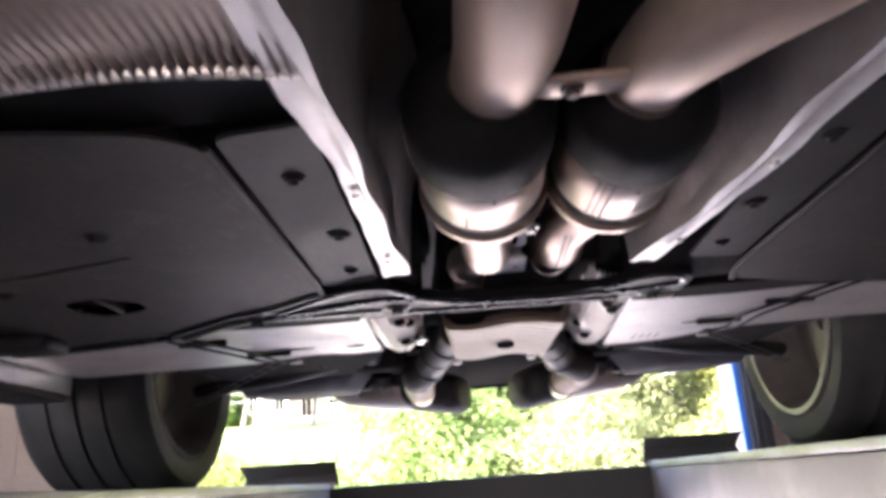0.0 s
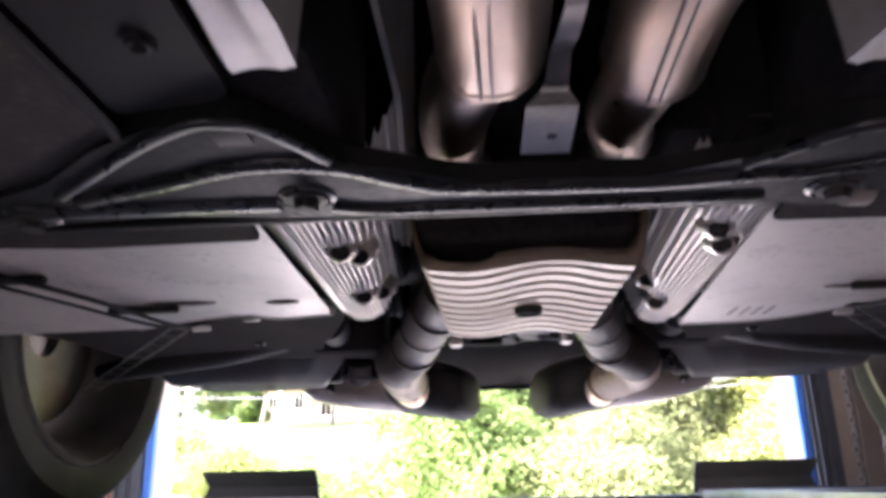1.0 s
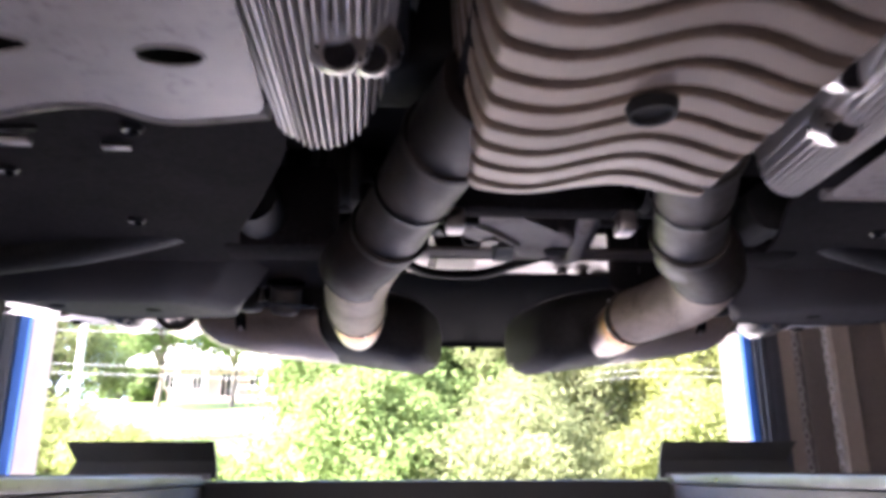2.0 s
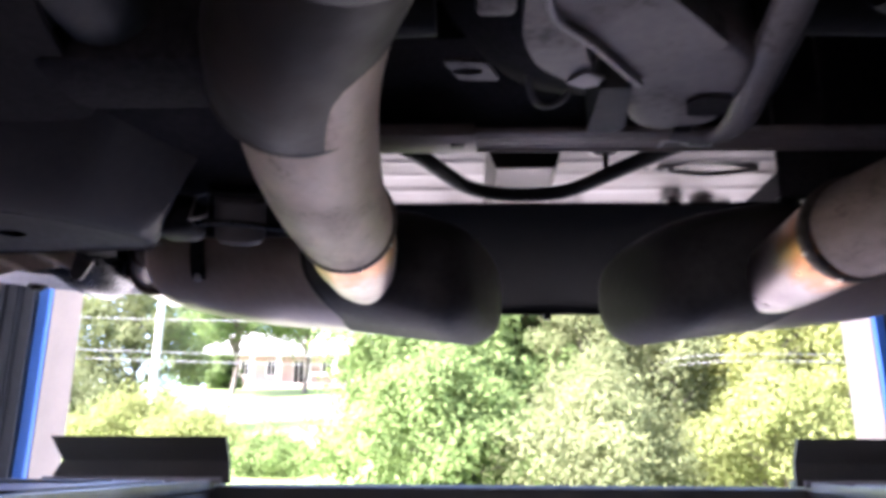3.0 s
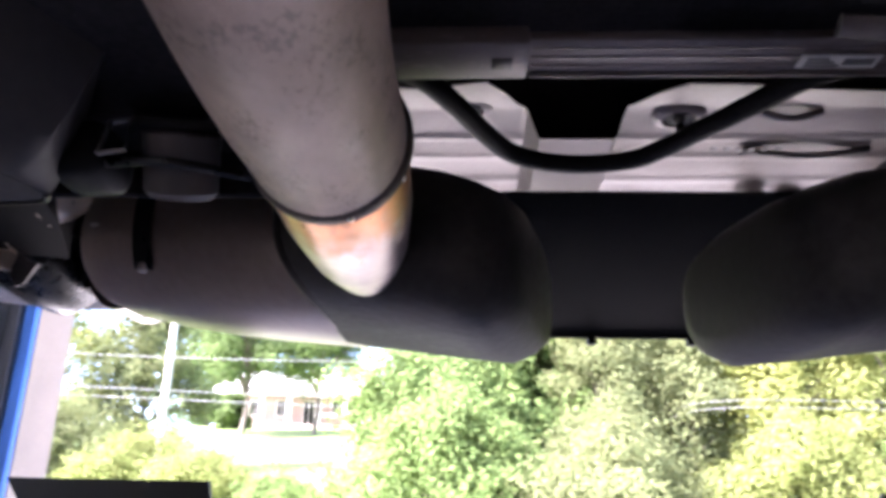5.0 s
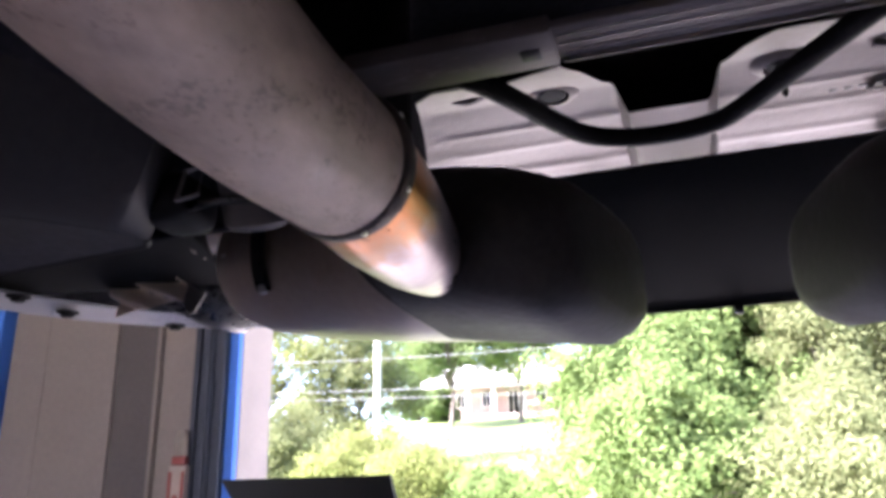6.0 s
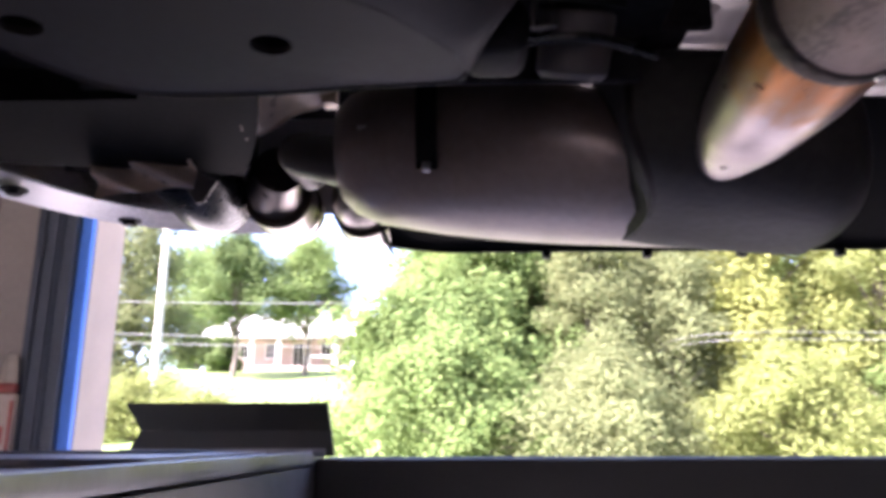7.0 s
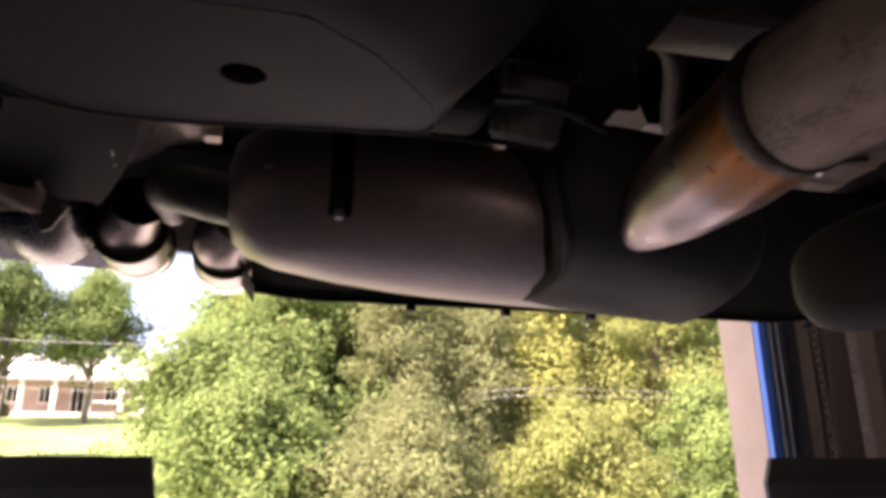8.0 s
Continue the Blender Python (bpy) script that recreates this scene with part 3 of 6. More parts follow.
# ---- the lift ----
lift = thing("vehicle_lift", (-0.01, -1.5, FLOOR), "drive-on vehicle lift with two raised steel runways", "lift")
RUN_IN, RUN_OUT, RUN_Y0, RUN_Y1 = 0.60, 1.12, -4.2, 0.86
for s in (-1, 1):
    a, b = sorted((s * RUN_IN - 0.01, s * RUN_OUT - 0.01))
    rw = part("runway", box(a, b, RUN_Y0, RUN_Y1, -0.15, -0.006, 0.006), M_LIFT, lift, smooth=False)
    part("deck_plate", box(a + 0.01, b - 0.01, RUN_Y0, RUN_Y1 - 0.02, -0.0055, 0.0, 0.002), M_LIFTTOP, rw, "worn bare steel deck")
    for e, o in ((a, 0.004), (b - 0.012, 0.0)):
        part("edge_rail", box(e, e + 0.012, RUN_Y0, RUN_Y1 - 0.02, -0.02, 0.008, 0.003), M_LIFTTOP, rw, "bright worn edge rail")
    part("bottom_flange", box(a - 0.015, b + 0.015, RUN_Y0, RUN_Y1 - 0.03, -0.162, -0.1505, 0.002), M_LIFTTOP, rw)
    # slotted turn plate near the end of the deck
    part("turn_plate", plate(rounded([(a + 0.04, 0.12), (b - 0.06, 0.12), (b - 0.06, 0.66), (a + 0.04, 0.66)], 0.03), 0.0005, 0.009), M_LIFTTOP, rw, "loose steel turn plate")
    part("plate_gap", box(a + 0.09, b - 0.12, 0.42, 0.55, 0.0095, 0.0125, 0.001), M_STOP, rw, "black rubber pad")
    # end stop: a folded flap with a slanted face
    x0, x1 = (-0.962, -0.592) if s < 0 else (0.582, 0.950)
    fl = bmesh.new()
    prof = [(0.0, 0.0), (0.012, 0.0), (0.03, 0.045), (0.016, 0.094), (0.004, 0.094), (0.018, 0.045)]
    ends = []
    for outer in (True, False):
        e = []
        for y, z in prof:
            o = (0.010, 0.026, 0.0)[(0 if z < 0.02 else 1 if z < 0.06 else 2)] if outer else (-0.016, -0.006, 0.0)[(0 if z < 0.02 else 1 if z < 0.06 else 2)]
            xe = ((x0 + o) if outer else (x1 - o)) if s < 0 else ((x1 - o) if outer else (x0 + o))
            e.append(fl.verts.new((xe, 0.745 + y, z)))
        ends.append(e)
    for k in range(6):
        fl.faces.new((ends[0][k], ends[0][(k + 1) % 6], ends[1][(k + 1) % 6], ends[1][k]))
    fl.faces.new(ends[0])
    fl.faces.new(ends[1][::-1])
    stop = part("wheel_stop", fl, M_STOP, lift, "black folding wheel stop flap", smooth=False)
    box_hinge = tube([(x0, 0.742, 0.006), (x1, 0.742, 0.006)], 0.007, 12, 1, False)
    part("hinge_rod", box_hinge, M_LIFTTOP, stop)
    for yl in (-3.2, 0.2):
        part("scissor_leg", box((a + b) / 2 - 0.03, (a + b) / 2 + 0.03, yl - 0.06, yl + 0.06, FLOOR + 0.03, -0.163, 0.006), M_LIFT, lift)
        part("base_plate", box((a + b) / 2 - 0.16, (a + b) / 2 + 0.16, yl - 0.2, yl + 0.2, FLOOR + 0.001, FLOOR + 0.029, 0.004), M_LIFT, lift)
part("cross_beam", box(-0.609, 0.589, 0.735, 0.90, -0.19, -0.004, 0.008), M_STOP, lift, "black end cross beam between the runways")

# ---- the car ----
CX = -0.015
car = thing("car", (CX, -0.41, 0.0), "silver car raised on a lift, seen from below", "car")
rng = random.Random(7)


def X(s, d):
    return CX + s * d


# wheels
def wheel(s, y, z=0.315, rt=0.315):
    xi, xo = X(s, 0.705), X(s, 0.985)
    c = (xi + xo) / 2
    d = s
    w = thing_part("wheel", (c, y, z))
    tyre = lathe([(-0.118, 0.232), (-0.132, 0.242), (-0.140, 0.270), (-0.138, 0.292), (-0.122, 0.309), (-0.10, 0.314),
                  (-0.062, 0.3155), (-0.061, 0.307), (-0.054, 0.307), (-0.053, 0.3155), (-0.004, 0.316), (-0.003, 0.307), (0.004, 0.307), (0.005, 0.316),
                  (0.053, 0.3155), (0.054, 0.307), (0.061, 0.307), (0.062, 0.3155), (0.10, 0.314), (0.122, 0.309), (0.138, 0.292), (0.140, 0.270),
                  (0.132, 0.242), (0.118, 0.232)], (c, y, z), (1, 0, 0), 72)
    part("tyre", tyre, M_RUBBER, w, "black low-profile tyre")
    rim = lathe([(-0.135, 0.238), (-0.141, 0.236), (-0.141, 0.224), (-0.128, 0.216), (-0.10, 0.205), (0.08, 0.20), (0.12, 0.215), (0.136, 0.232), (0.130, 0.238),
                 (0.10, 0.216), (-0.10, 0.219), (-0.125, 0.232), (-0.135, 0.238)], (c, y, z), (1, 0, 0), 72)
    part("rim", rim, M_RIM, w, "dull grey alloy rim with a pale inner lip")
    for k in range(5):
        sp = box(-0.012, 0.014, -0.028, 0.028, 0.04, 0.205, 0.008)
        bmesh.ops.transform(sp, matrix=Matrix.Translation((c + d * 0.10, y, z)) @ Matrix.Rotation(2 * math.pi * k / 5, 4, 'X'), verts=sp.verts)
        part("spoke", sp, M_RIM, w)
    part("hub", lathe([(-0.05, 0.001), (-0.05, 0.07), (0.03, 0.075), (0.03, 0.001)], (c + d * 0.08, y, z), (1, 0, 0), 32), M_DARKCAST, w)
    rot = lathe([(-0.012, 0.05), (-0.012, 0.165), (-0.003, 0.165), (-0.003, 0.158), (0.003, 0.158), (0.003, 0.165), (0.012, 0.165), (0.012, 0.05), (-0.012, 0.05)], (c - d * 0.02, y, z), (1, 0, 0), 56)
    part("brake_disc", rot, M_ROTOR, w)
    return w


def thing_part(name, at):
    ob = new(name)
    ob.location = Vector(at) - AT[car.name]
    ob.parent = car
    AT[ob.name] = Vector(at)
    ob.empty_display_size = 0.1
    return ob


for s in (-1, 1):
    wheel(s, -0.41)
    wheel(s, -3.10)

# --- pans and covers -------------------------------------------------------
# the closed body above everything
part("floor_pan", box(X(-1, 0.80), X(1, 0.80), -3.3, -0.42, 0.47, 0.50, 0.006), M_SHADEBLACK, car, "dark body floor above the covers")
part("trunk_floor", box(X(-1, 0.66), X(1, 0.66), -0.415, 0.42, 0.50, 0.53, 0.006), M_SHADEBLACK, car, "dark trunk floor")


FX = 0.022                                # the tunnel's middle line ahead of the brace


def XF(s, d):
    return FX + s * d


def front_tray(s):
    out = [(XF(s, 0.248), -1.752), (XF(s, 0.250), -1.35), (XF(s, 0.262), -1.262), (XF(s, 0.41), -1.199), (XF(s, 0.62), -1.155), (XF(s, 0.80), -1.10), (XF(s, 0.80), -1.83), (XF(s, 0.36), -1.80), (XF(s, 0.28), -1.782)]
    hole = [(XF(s, d), y) for d, y in ((0.548, -1.375), (0.53, -1.392), (0.495, -1.399), (0.468, -1.372), (0.464, -1.335), (0.482, -1.318), (0.528, -1.309), (0.546, -1.335))]
    t = part("undertray", plate(rounded(out, 0.03), 0.210, 0.213, [rounded(hole, 0.008, 2)]), M_UNDERTRAY, car, "dark plastic undertray with an oval opening", smooth=False)
    # black sheet added behind the opening as its inner shade
    part("tray_backing", box(min(XF(s, 0.27), XF(s, 0.78)), max(XF(s, 0.27), XF(s, 0.78)), -1.76, -1.30, 0.226, 0.230), M_SHADEBLACK, t)
    part("opening_web", box(min(XF(s, 0.503), XF(s, 0.508)), max(XF(s, 0.503), XF(s, 0.508)), -1.395, -1.312, 0.2105, 0.2255, 0.001), M_UNDERTRAY, t)
    part("edge_lip", tube([(XF(s, 0.250), -1.76, 0.209), (XF(s, 0.250), -1.36, 0.209), (XF(s, 0.264), -1.266, 0.209)], 0.0045, 8, 6, flat=0.6), M_PLASTIC, t)
    part("scuff_bead", tube([(XF(s, 0.70), -1.47, 0.2095), (XF(s, 0.52), -1.50, 0.2092), (XF(s, 0.40), -1.535, 0.2095)], 0.0022, 6, 6, flat=0.4), M_UNDERTRAY, t)
    for bx, by in ((0.40, -1.60), (0.58, -1.44), (0.63, -1.70)):
        part("clip", bolt_mesh(XF(s, bx), by, 0.210, 0.008, 0.003), M_PLASTIC, t)
        part("clip_dimple", lathe([(-0.0006, 0.0085), (-0.0012, 0.013), (0.0, 0.016)], (XF(s, bx), by, 0.2102), (0, 0, 1), 20), M_UNDERTRAY, t)
    part("jack_pad", box(min(XF(s, .64), XF(s, .72)), max(XF(s, .64), XF(s, .72)), -1.25, -1.18, 0.19, 0.211, 0.008), M_PLASTIC, t)
    # narrow inner cover along the tunnel
    inner = [(XF(s, 0.243), -1.765), (XF(s, 0.244), -1.36), (XF(s, 0.180), -1.372), (XF(s, 0.176), -1.56), (XF(s, 0.176), -1.775)]
    c = part("tunnel_cover", plate(rounded(inner, 0.012), 0.213, 0.217), M_PLASTIC, car, "black plastic strip beside the tunnel", smooth=False)
    for d, by, r in ((0.195, -1.548, 0.009), (0.203, -1.425, 0.006), (0.205, -1.69, 0.007)):
        part("push_pin", lathe([(0, 0.0001), (-0.004, r * 0.7), (-0.003, r * 1.0), (0.001, r * 1.1)], (XF(s, d), by, 0.213), (0, 0, 1), 16), M_PLASTIC, c)
        part("pin_washer", lathe([(-0.0008, r * 1.1), (-0.0014, r * 1.35), (0.001, r * 1.45)], (XF(s, d), by, 0.213), (0, 0, 1), 20), M_PLASTIC, c)


for s in (-1, 1):
    front_tray(s)


# embossed aluminium shield ahead of the trays
def embossed(s):
    def fn(u, v):
        x = 0.165 + u * 0.62
        y = -1.846 - v * 0.44
        z = 0.209 + 0.02 * math.sin(u * 3) * v
        rim = max(0.0, 1 - v / 0.10)
        z += 0.004 * rim * math.sin(u * 560) + 0.0025 * (1 - rim) * math.sin(u * 21) * math.sin(v * 17)
        return (XF(s, x), y - 0.012 * math.sin(u * 9), z)
    p = part("front_heat_shield", sheet(fn, 540, 26, 0.0015), M_SHIELDBROWN, car, "browned embossed aluminium heat shield with a crimped rim")
    part("crimped_rim", tube([(XF(s, 0.165 + 0.62 * k / 12), -1.846 - 0.012 * math.sin(k / 12 * 9), 0.210) for k in range(13)], 0.004, 8, 4), M_ALU, p)
    # black box added as the shade of the recess between shield and tray
    part("recess_fill", box(min(XF(s, 0.18), XF(s, 0.78)), max(XF(s, 0.18), XF(s, 0.78)), -1.855, -1.75, 0.228, 0.262, 0.01), M_PLASTIC, car, "black filler box in the dark gap ahead of the tray")


for s in (-1, 1):
    embossed(s)


# tunnel walls in bright sheet with a folded lip
def tunnel_wall(s):
    # outer and inner edge of the lip at stations along the car
    if s < 0:
        lip = [(-2.30, 0.215, 0.183), (-1.90, 0.190, 0.166), (-1.81, 0.184, 0.158), (-1.70, 0.170, 0.155), (-1.57, 0.171, 0.153), (-1.47, 0.170, 0.148), (-1.405, 0.172, 0.143)]
    else:
        lip = [(-2.30, 0.235, 0.205), (-1.90, 0.205, 0.180), (-1.76, 0.188, 0.163), (-1.65, 0.180, 0.159), (-1.54, 0.163, 0.148), (-1.45, 0.150, 0.130), (-1.385, 0.142, 0.112)]

    def edge(y):
        for (a, o0, i0), (b, o1, i1) in zip(lip, lip[1:]):
            if y <= b:
                f = (y - a) / (b - a)
                return o0 + (o1 - o0) * f, i0 + (i1 - i0) * f
        return lip[-1][1:]

    def fn(u, v):
        y = -2.28 + u * (lip[-1][0] + 2.28)
        o, i = edge(y)
        ragged = 0.0008 * math.sin(y * 37) + 0.0006 * math.sin(y * 93 + 1.3)
        if v < 0.22:
            f = v / 0.22
            d, z = o + ragged * (1 - f) + (i - o) * f, 0.2065 + 0.0025 * math.sin(f * math.pi) + 0.0004 * math.sin(y * 50 + f * 3)
            if f == 0:
                z += 0.004
        else:
            f = (v - 0.22) / 0.78
            d = i - 0.004 - 0.030 * f ** 1.5 + 0.004 * math.sin(f * 7 + y * 6) * f
            z = 0.208 + 0.185 * f
            d -= 0.010 * math.exp(-((y + 1.64) / 0.05) ** 2) * math.sin(f * math.pi) + 0.0022 * math.sin(y * 43 + 4 * v)
        return (XF(s, d), y, z)
    w = part("tunnel_heat_shield", sheet(fn, 150, 40, 0.0015), M_WALLALU, car, "bright formed aluminium tunnel heat shield")
    # overlapping second sheet that stands a little inwards, with a curved front edge
    def leaf(u, v):
        y = -1.73 + u * 0.27 + 0.06 * v * v
        o, i = edge(y)
        return (XF(s, i - 0.012 - 0.026 * v - 0.006 * math.sin(u * 5)), y, 0.222 + 0.15 * v)
    part("overlap_sheet", sheet(leaf, 30, 16, 0.0012), M_ALU_DULL, w, "dull overlapping shield sheet")
    for y in (-1.66, -1.47):
        o, i = edge(y)
        part("shield_rivet", bolt_mesh(XF(s, (o + i) / 2), y, 0.2065, 0.003, 0.002), M_ALU, w)


# black boxes added to close the tunnel sides, their colour standing for shade
for s in (-1, 1):
    tunnel_wall(s)
    part("tunnel_side_fill", box(min(XF(s, 0.136), XF(s, 0.28)), max(XF(s, 0.136), XF(s, 0.28)), -1.40, -1.225, 0.222, 0.395, 0.01), M_SHADEBLACK, car, "black filler box for the dark tunnel side")
# black filler boxes beside the ribbed shield, likewise added as shade
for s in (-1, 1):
    part("tunnel_gap_fill", box(min(X(s, 0.112), X(s, 0.15)), max(X(s, 0.112), X(s, 0.15)), -1.212, -0.84, 0.262, 0.395, 0.008), M_SHADEBLACK, car, "black filler box in the dark tunnel gap")
part("tunnel_roof", box(X(-1, 0.20), X(1, 0.20), -2.6, -0.9, 0.40, 0.42, 0.006), M_SHADEBLACK, car, "black tunnel roof")
part("propshaft", tube([(CX, -2.4, 0.35), (CX, -0.55, 0.35)], 0.032, 24, 1, False), M_DARKCAST, car)
for i in range(5):
    part("shaft_bracket", box(X(1, -0.012), X(1, 0.012), -1.86 + i * 0.075, -1.825 + i * 0.075, 0.262, 0.285, 0.003), M_ALU_DULL, car)


# --- exhaust ---------------------------------------------------------------
def front_exhaust(s):
    xc, yc, zc = (-0.0355, -1.592, 0.2425) if s < 0 else (0.0815, -1.574, 0.249)
    ax = (0.03, 1, 0.015) if s < 0 else (-0.02, 1, 0.01)
    cat = part("catalytic_converter", lathe([(-0.105, 0.040), (-0.10, 0.050), (-0.092, 0.0548), (-0.012, 0.0548), (-0.010, 0.0535), (0.006, 0.0535), (0.010, 0.0585), (0.017, 0.0592), (0.022, 0.0565),
                                             (0.034, 0.050), (0.060, 0.038), (0.085, 0.031)], (xc, yc, zc), ax, 64), M_STAINLESS, car, "warm-toned stainless catalytic converter")
    # inlet end coloured black, unlike the stainless shell
    part("inlet_cone", lathe([(-0.176, 0.001), (-0.174, 0.031), (-0.165, 0.042), (-0.150, 0.0535), (-0.135, 0.0575), (-0.096, 0.0580), (-0.092, 0.0552)], (xc, yc, zc), ax, 64), M_BLACKPAINT, cat, "black inlet end")
    part("clamp_band", lathe([(-0.011, 0.0536), (-0.009, 0.0548), (0.004, 0.0550), (0.006, 0.0538)], (xc, yc, zc), ax, 64), M_DARKCAST, cat, "dark band pressed round the shell")
    part("seam_bead", tube([(xc - 0.016, yc - 0.088, zc - 0.0527), (xc - 0.018, yc - 0.014, zc - 0.052)], 0.0010, 8, 1, False), M_WELD, cat)
    if s > 0:
        for o in (0.006, 0.012):
            part("seam_bead", tube([(xc - 0.016 - o, yc - 0.088, zc - 0.0515 + o * 0.22), (xc - 0.018 - o, yc - 0.014, zc - 0.051 + o * 0.22)], 0.0009, 8, 1, False), M_SLEEVE, cat)
        part("stamped_plate", sheet(lambda u, v: (xc + 0.008 + 0.030 * u, yc - 0.064 + 0.034 * v, zc - math.sqrt(0.0562 ** 2 - (0.008 + 0.030 * u) ** 2)), 10, 4, 0.001), M_SHADEDBROWN, cat, "brown stamped plate")
    # link pipe back over the brace
    bx, by, bz = (-0.029, -1.352, 0.2455) if s < 0 else (0.061, -1.326, 0.2525)
    a1, a2 = (-0.052, -0.056) if s < 0 else (0.058, 0.072)
    pts = [(xc, yc + 0.07, zc + 0.001), (xc * 0.6 + bx * 0.4, -1.455, (zc + bz) / 2), (bx, -1.40, bz), (bx, by, bz)]
    p = part("link_pipe", tube(pts, [0.030, 0.0295, 0.0295, 0.029], 40, 8), M_STAINLESS, car, "warm-toned stainless link pipe")
    pts = [(bx, by - 0.004, bz), (a1 * 0.6 + bx * 0.4, by + 0.035, bz + 0.004), (a1, by + 0.09, bz + 0.012), (a2, by + 0.165, bz + 0.030), (a2, by + 0.255, bz + 0.065)]
    part("narrow_pipe", tube(pts, 0.0235, 28, 8), M_STAINLESS, p)
    part("pipe_seam", tube([(bx - 0.008, -1.45, bz - 0.0288), (bx - 0.007, -1.39, bz - 0.0288), (bx - 0.006, by, bz - 0.0285)], 0.0011, 6, 4), M_WELD, p)
    part("pipe_seam", tube([(bx - 0.002, -1.45, bz - 0.0297), (bx - 0.001, -1.39, bz - 0.0297), (bx, by, bz - 0.0292)], 0.0008, 6, 4), M_SLEEVE, p)
    part("weld_bead", ring((bx, by - 0.001, bz), (0, 1, 0.02), 0.0275, 0.0035), M_STAINLESS, p)
    part("weld_bead", ring((xc * 0.85 + bx * 0.15, -1.492, zc + 0.001), (0.1, 1, 0), 0.0298, 0.003), M_WELD, p)
    # inlet pipe from the engine side
    if s < 0:
        q = [(xc + 0.004, yc - 0.135, zc), (xc + 0.006, -1.76, 0.2415), (xc + 0.014, -1.83, 0.238), (xc + 0.012, -1.92, 0.247), (xc - 0.03, -2.06, 0.29)]
    else:
        q = [(xc - 0.004, yc - 0.135, zc), (xc - 0.004, -1.75, 0.244), (xc + 0.016, -1.82, 0.238), (xc + 0.085, -1.905, 0.240), (xc + 0.21, -2.01, 0.262)]
    ip = part("inlet_pipe", tube(q, [0.028, 0.030, 0.034, 0.036, 0.036], 40, 8), M_INLET, car, "warm-toned stainless inlet pipe")
    part("weld_bead", ring(q[1], Vector(q[2]) - Vector(q[0]), 0.0302, 0.004), M_WELD, ip)


for s in (-1, 1):
    front_exhaust(s)
hb = part("pipe_bridge", box(FX - 0.032, FX + 0.040, -1.79, -1.765, 0.222, 0.229, 0.003), M_INLET, car, "bridge plate between the two pipes")
part("bridge_bolt", bolt_mesh(FX - 0.002, -1.778, 0.222, 0.006, 0.004), M_WELD, hb)
# hanger between the converters
def strap_fn(u, v):
    line = [(0.010, -1.535, 0.214, 0.004), (0.010, -1.50, 0.222, 0.005), (0.010, -1.455, 0.231, 0.005), (0.010, -1.435, 0.243, 0.004), (0.010, -1.40, 0.236, 0.005),
            (0.010, -1.36, 0.245, 0.006), (0.010, -1.33, 0.256, 0.006), (0.010, -1.30, 0.253, 0.007), (0.011, -1.275, 0.262, 0.009), (0.011, -1.262, 0.259, 0.017), (0.011, -1.185, 0.261, 0.018)]
    f = u * (len(line) - 1)
    i = min(int(f), len(line) - 2)
    x, y, z, h = [p + (q - p) * (f - i) for p, q in zip(line[i], line[i + 1])]
    return (x + (2 * v - 1) * h, y, z)


hanger = part("hanger_strap", sheet(strap_fn, 60, 4, 0.002), M_CASTALU, car, "folded steel hanger strap between the pipes", smooth=False)
part("strap_bolt", bolt_mesh(0.010, -1.52, 0.216, 0.006, 0.005), M_ALU_DULL, hanger)
# dark disc for the shade in the strap hole
part("strap_hole", lathe([(0, 0.0001), (0, 0.003), (0.001, 0.0035)], (0.014, -1.215, 0.2595), (0, 0, 1), 14), M_HOLESHADE, hanger)


# --- cross brace ------------------------------------------------------------
br_out = [(-0.47, -1.150), (-0.36, -1.222), (-0.25, -1.232), (-0.157, -1.218), (0.147, -1.214), (0.205, -1.200), (0.226, -1.23), (0.228, -1.30), (0.206, -1.326), (0.169, -1.335), (0.122, -1.289),
          (0.066, -1.266), (-0.047, -1.272), (-0.117, -1.307), (-0.150, -1.364), (-0.184, -1.367), (-0.245, -1.338), (-0.30, -1.292), (-0.37, -1.262), (-0.48, -1.178)]
brace = part("cross_brace", plate(rounded(br_out, 0.012), 0.206, 0.218), M_BLACKPAINT, car, "glossy black pressed steel cross brace", smooth=False)
for pts, r, fl in (([(-0.290, -1.268), (-0.23, -1.288), (-0.172, -1.308), (-0.122, -1.303), (-0.085, -1.278), (-0.047, -1.263), (0.066, -1.257), (0.128, -1.264)], 0.0065, 0.7),
                   ([(-0.31, -1.248), (-0.232, -1.247), (-0.168, -1.246)], 0.0085, 0.45),
                   ([(-0.134, -1.240), (-0.105, -1.230), (-0.045, -1.229), (0.146, -1.226)], 0.0055, 0.7),
                   ([(0.118, -1.281), (0.168, -1.324), (0.205, -1.316), (0.214, -1.285), (0.175, -1.266), (0.120, -1.262)], 0.0045, 0.8),
                   ([(-0.300, -1.274), (-0.272, -1.297), (-0.243, -1.321), (-0.214, -1.343), (-0.184, -1.360), (-0.168, -1.361), (-0.152, -1.356), (-0.137, -1.335), (-0.122, -1.310)], 0.0045, 0.6),
                   ([(-0.31, -1.25), (-0.37, -1.235), (-0.46, -1.165)], 0.008, 0.6)):
    part("pressed_rib", tube([(x, y, 0.2055) for x, y in pts], r, 12, 8, flat=fl), M_BLACKSTEEL, brace)
part("rear_flange", box(-0.36, 0.17, -1.2155, -1.205, 0.206, 0.236, 0.003), M_BLACKPAINT, brace)
part("side_arm", tube([(-0.44, -1.175, 0.212), (-0.55, -1.13, 0.214), (-0.70, -1.08, 0.218)], 0.010, 12, 6, flat=0.7), M_BLACKSTEEL, brace)
# dark patch for the shade in the ear slot
part("ear_slot", box(-0.176, -0.156, -1.366, -1.338, 0.2035, 0.2058, 0.001), M_HOLESHADE, brace)
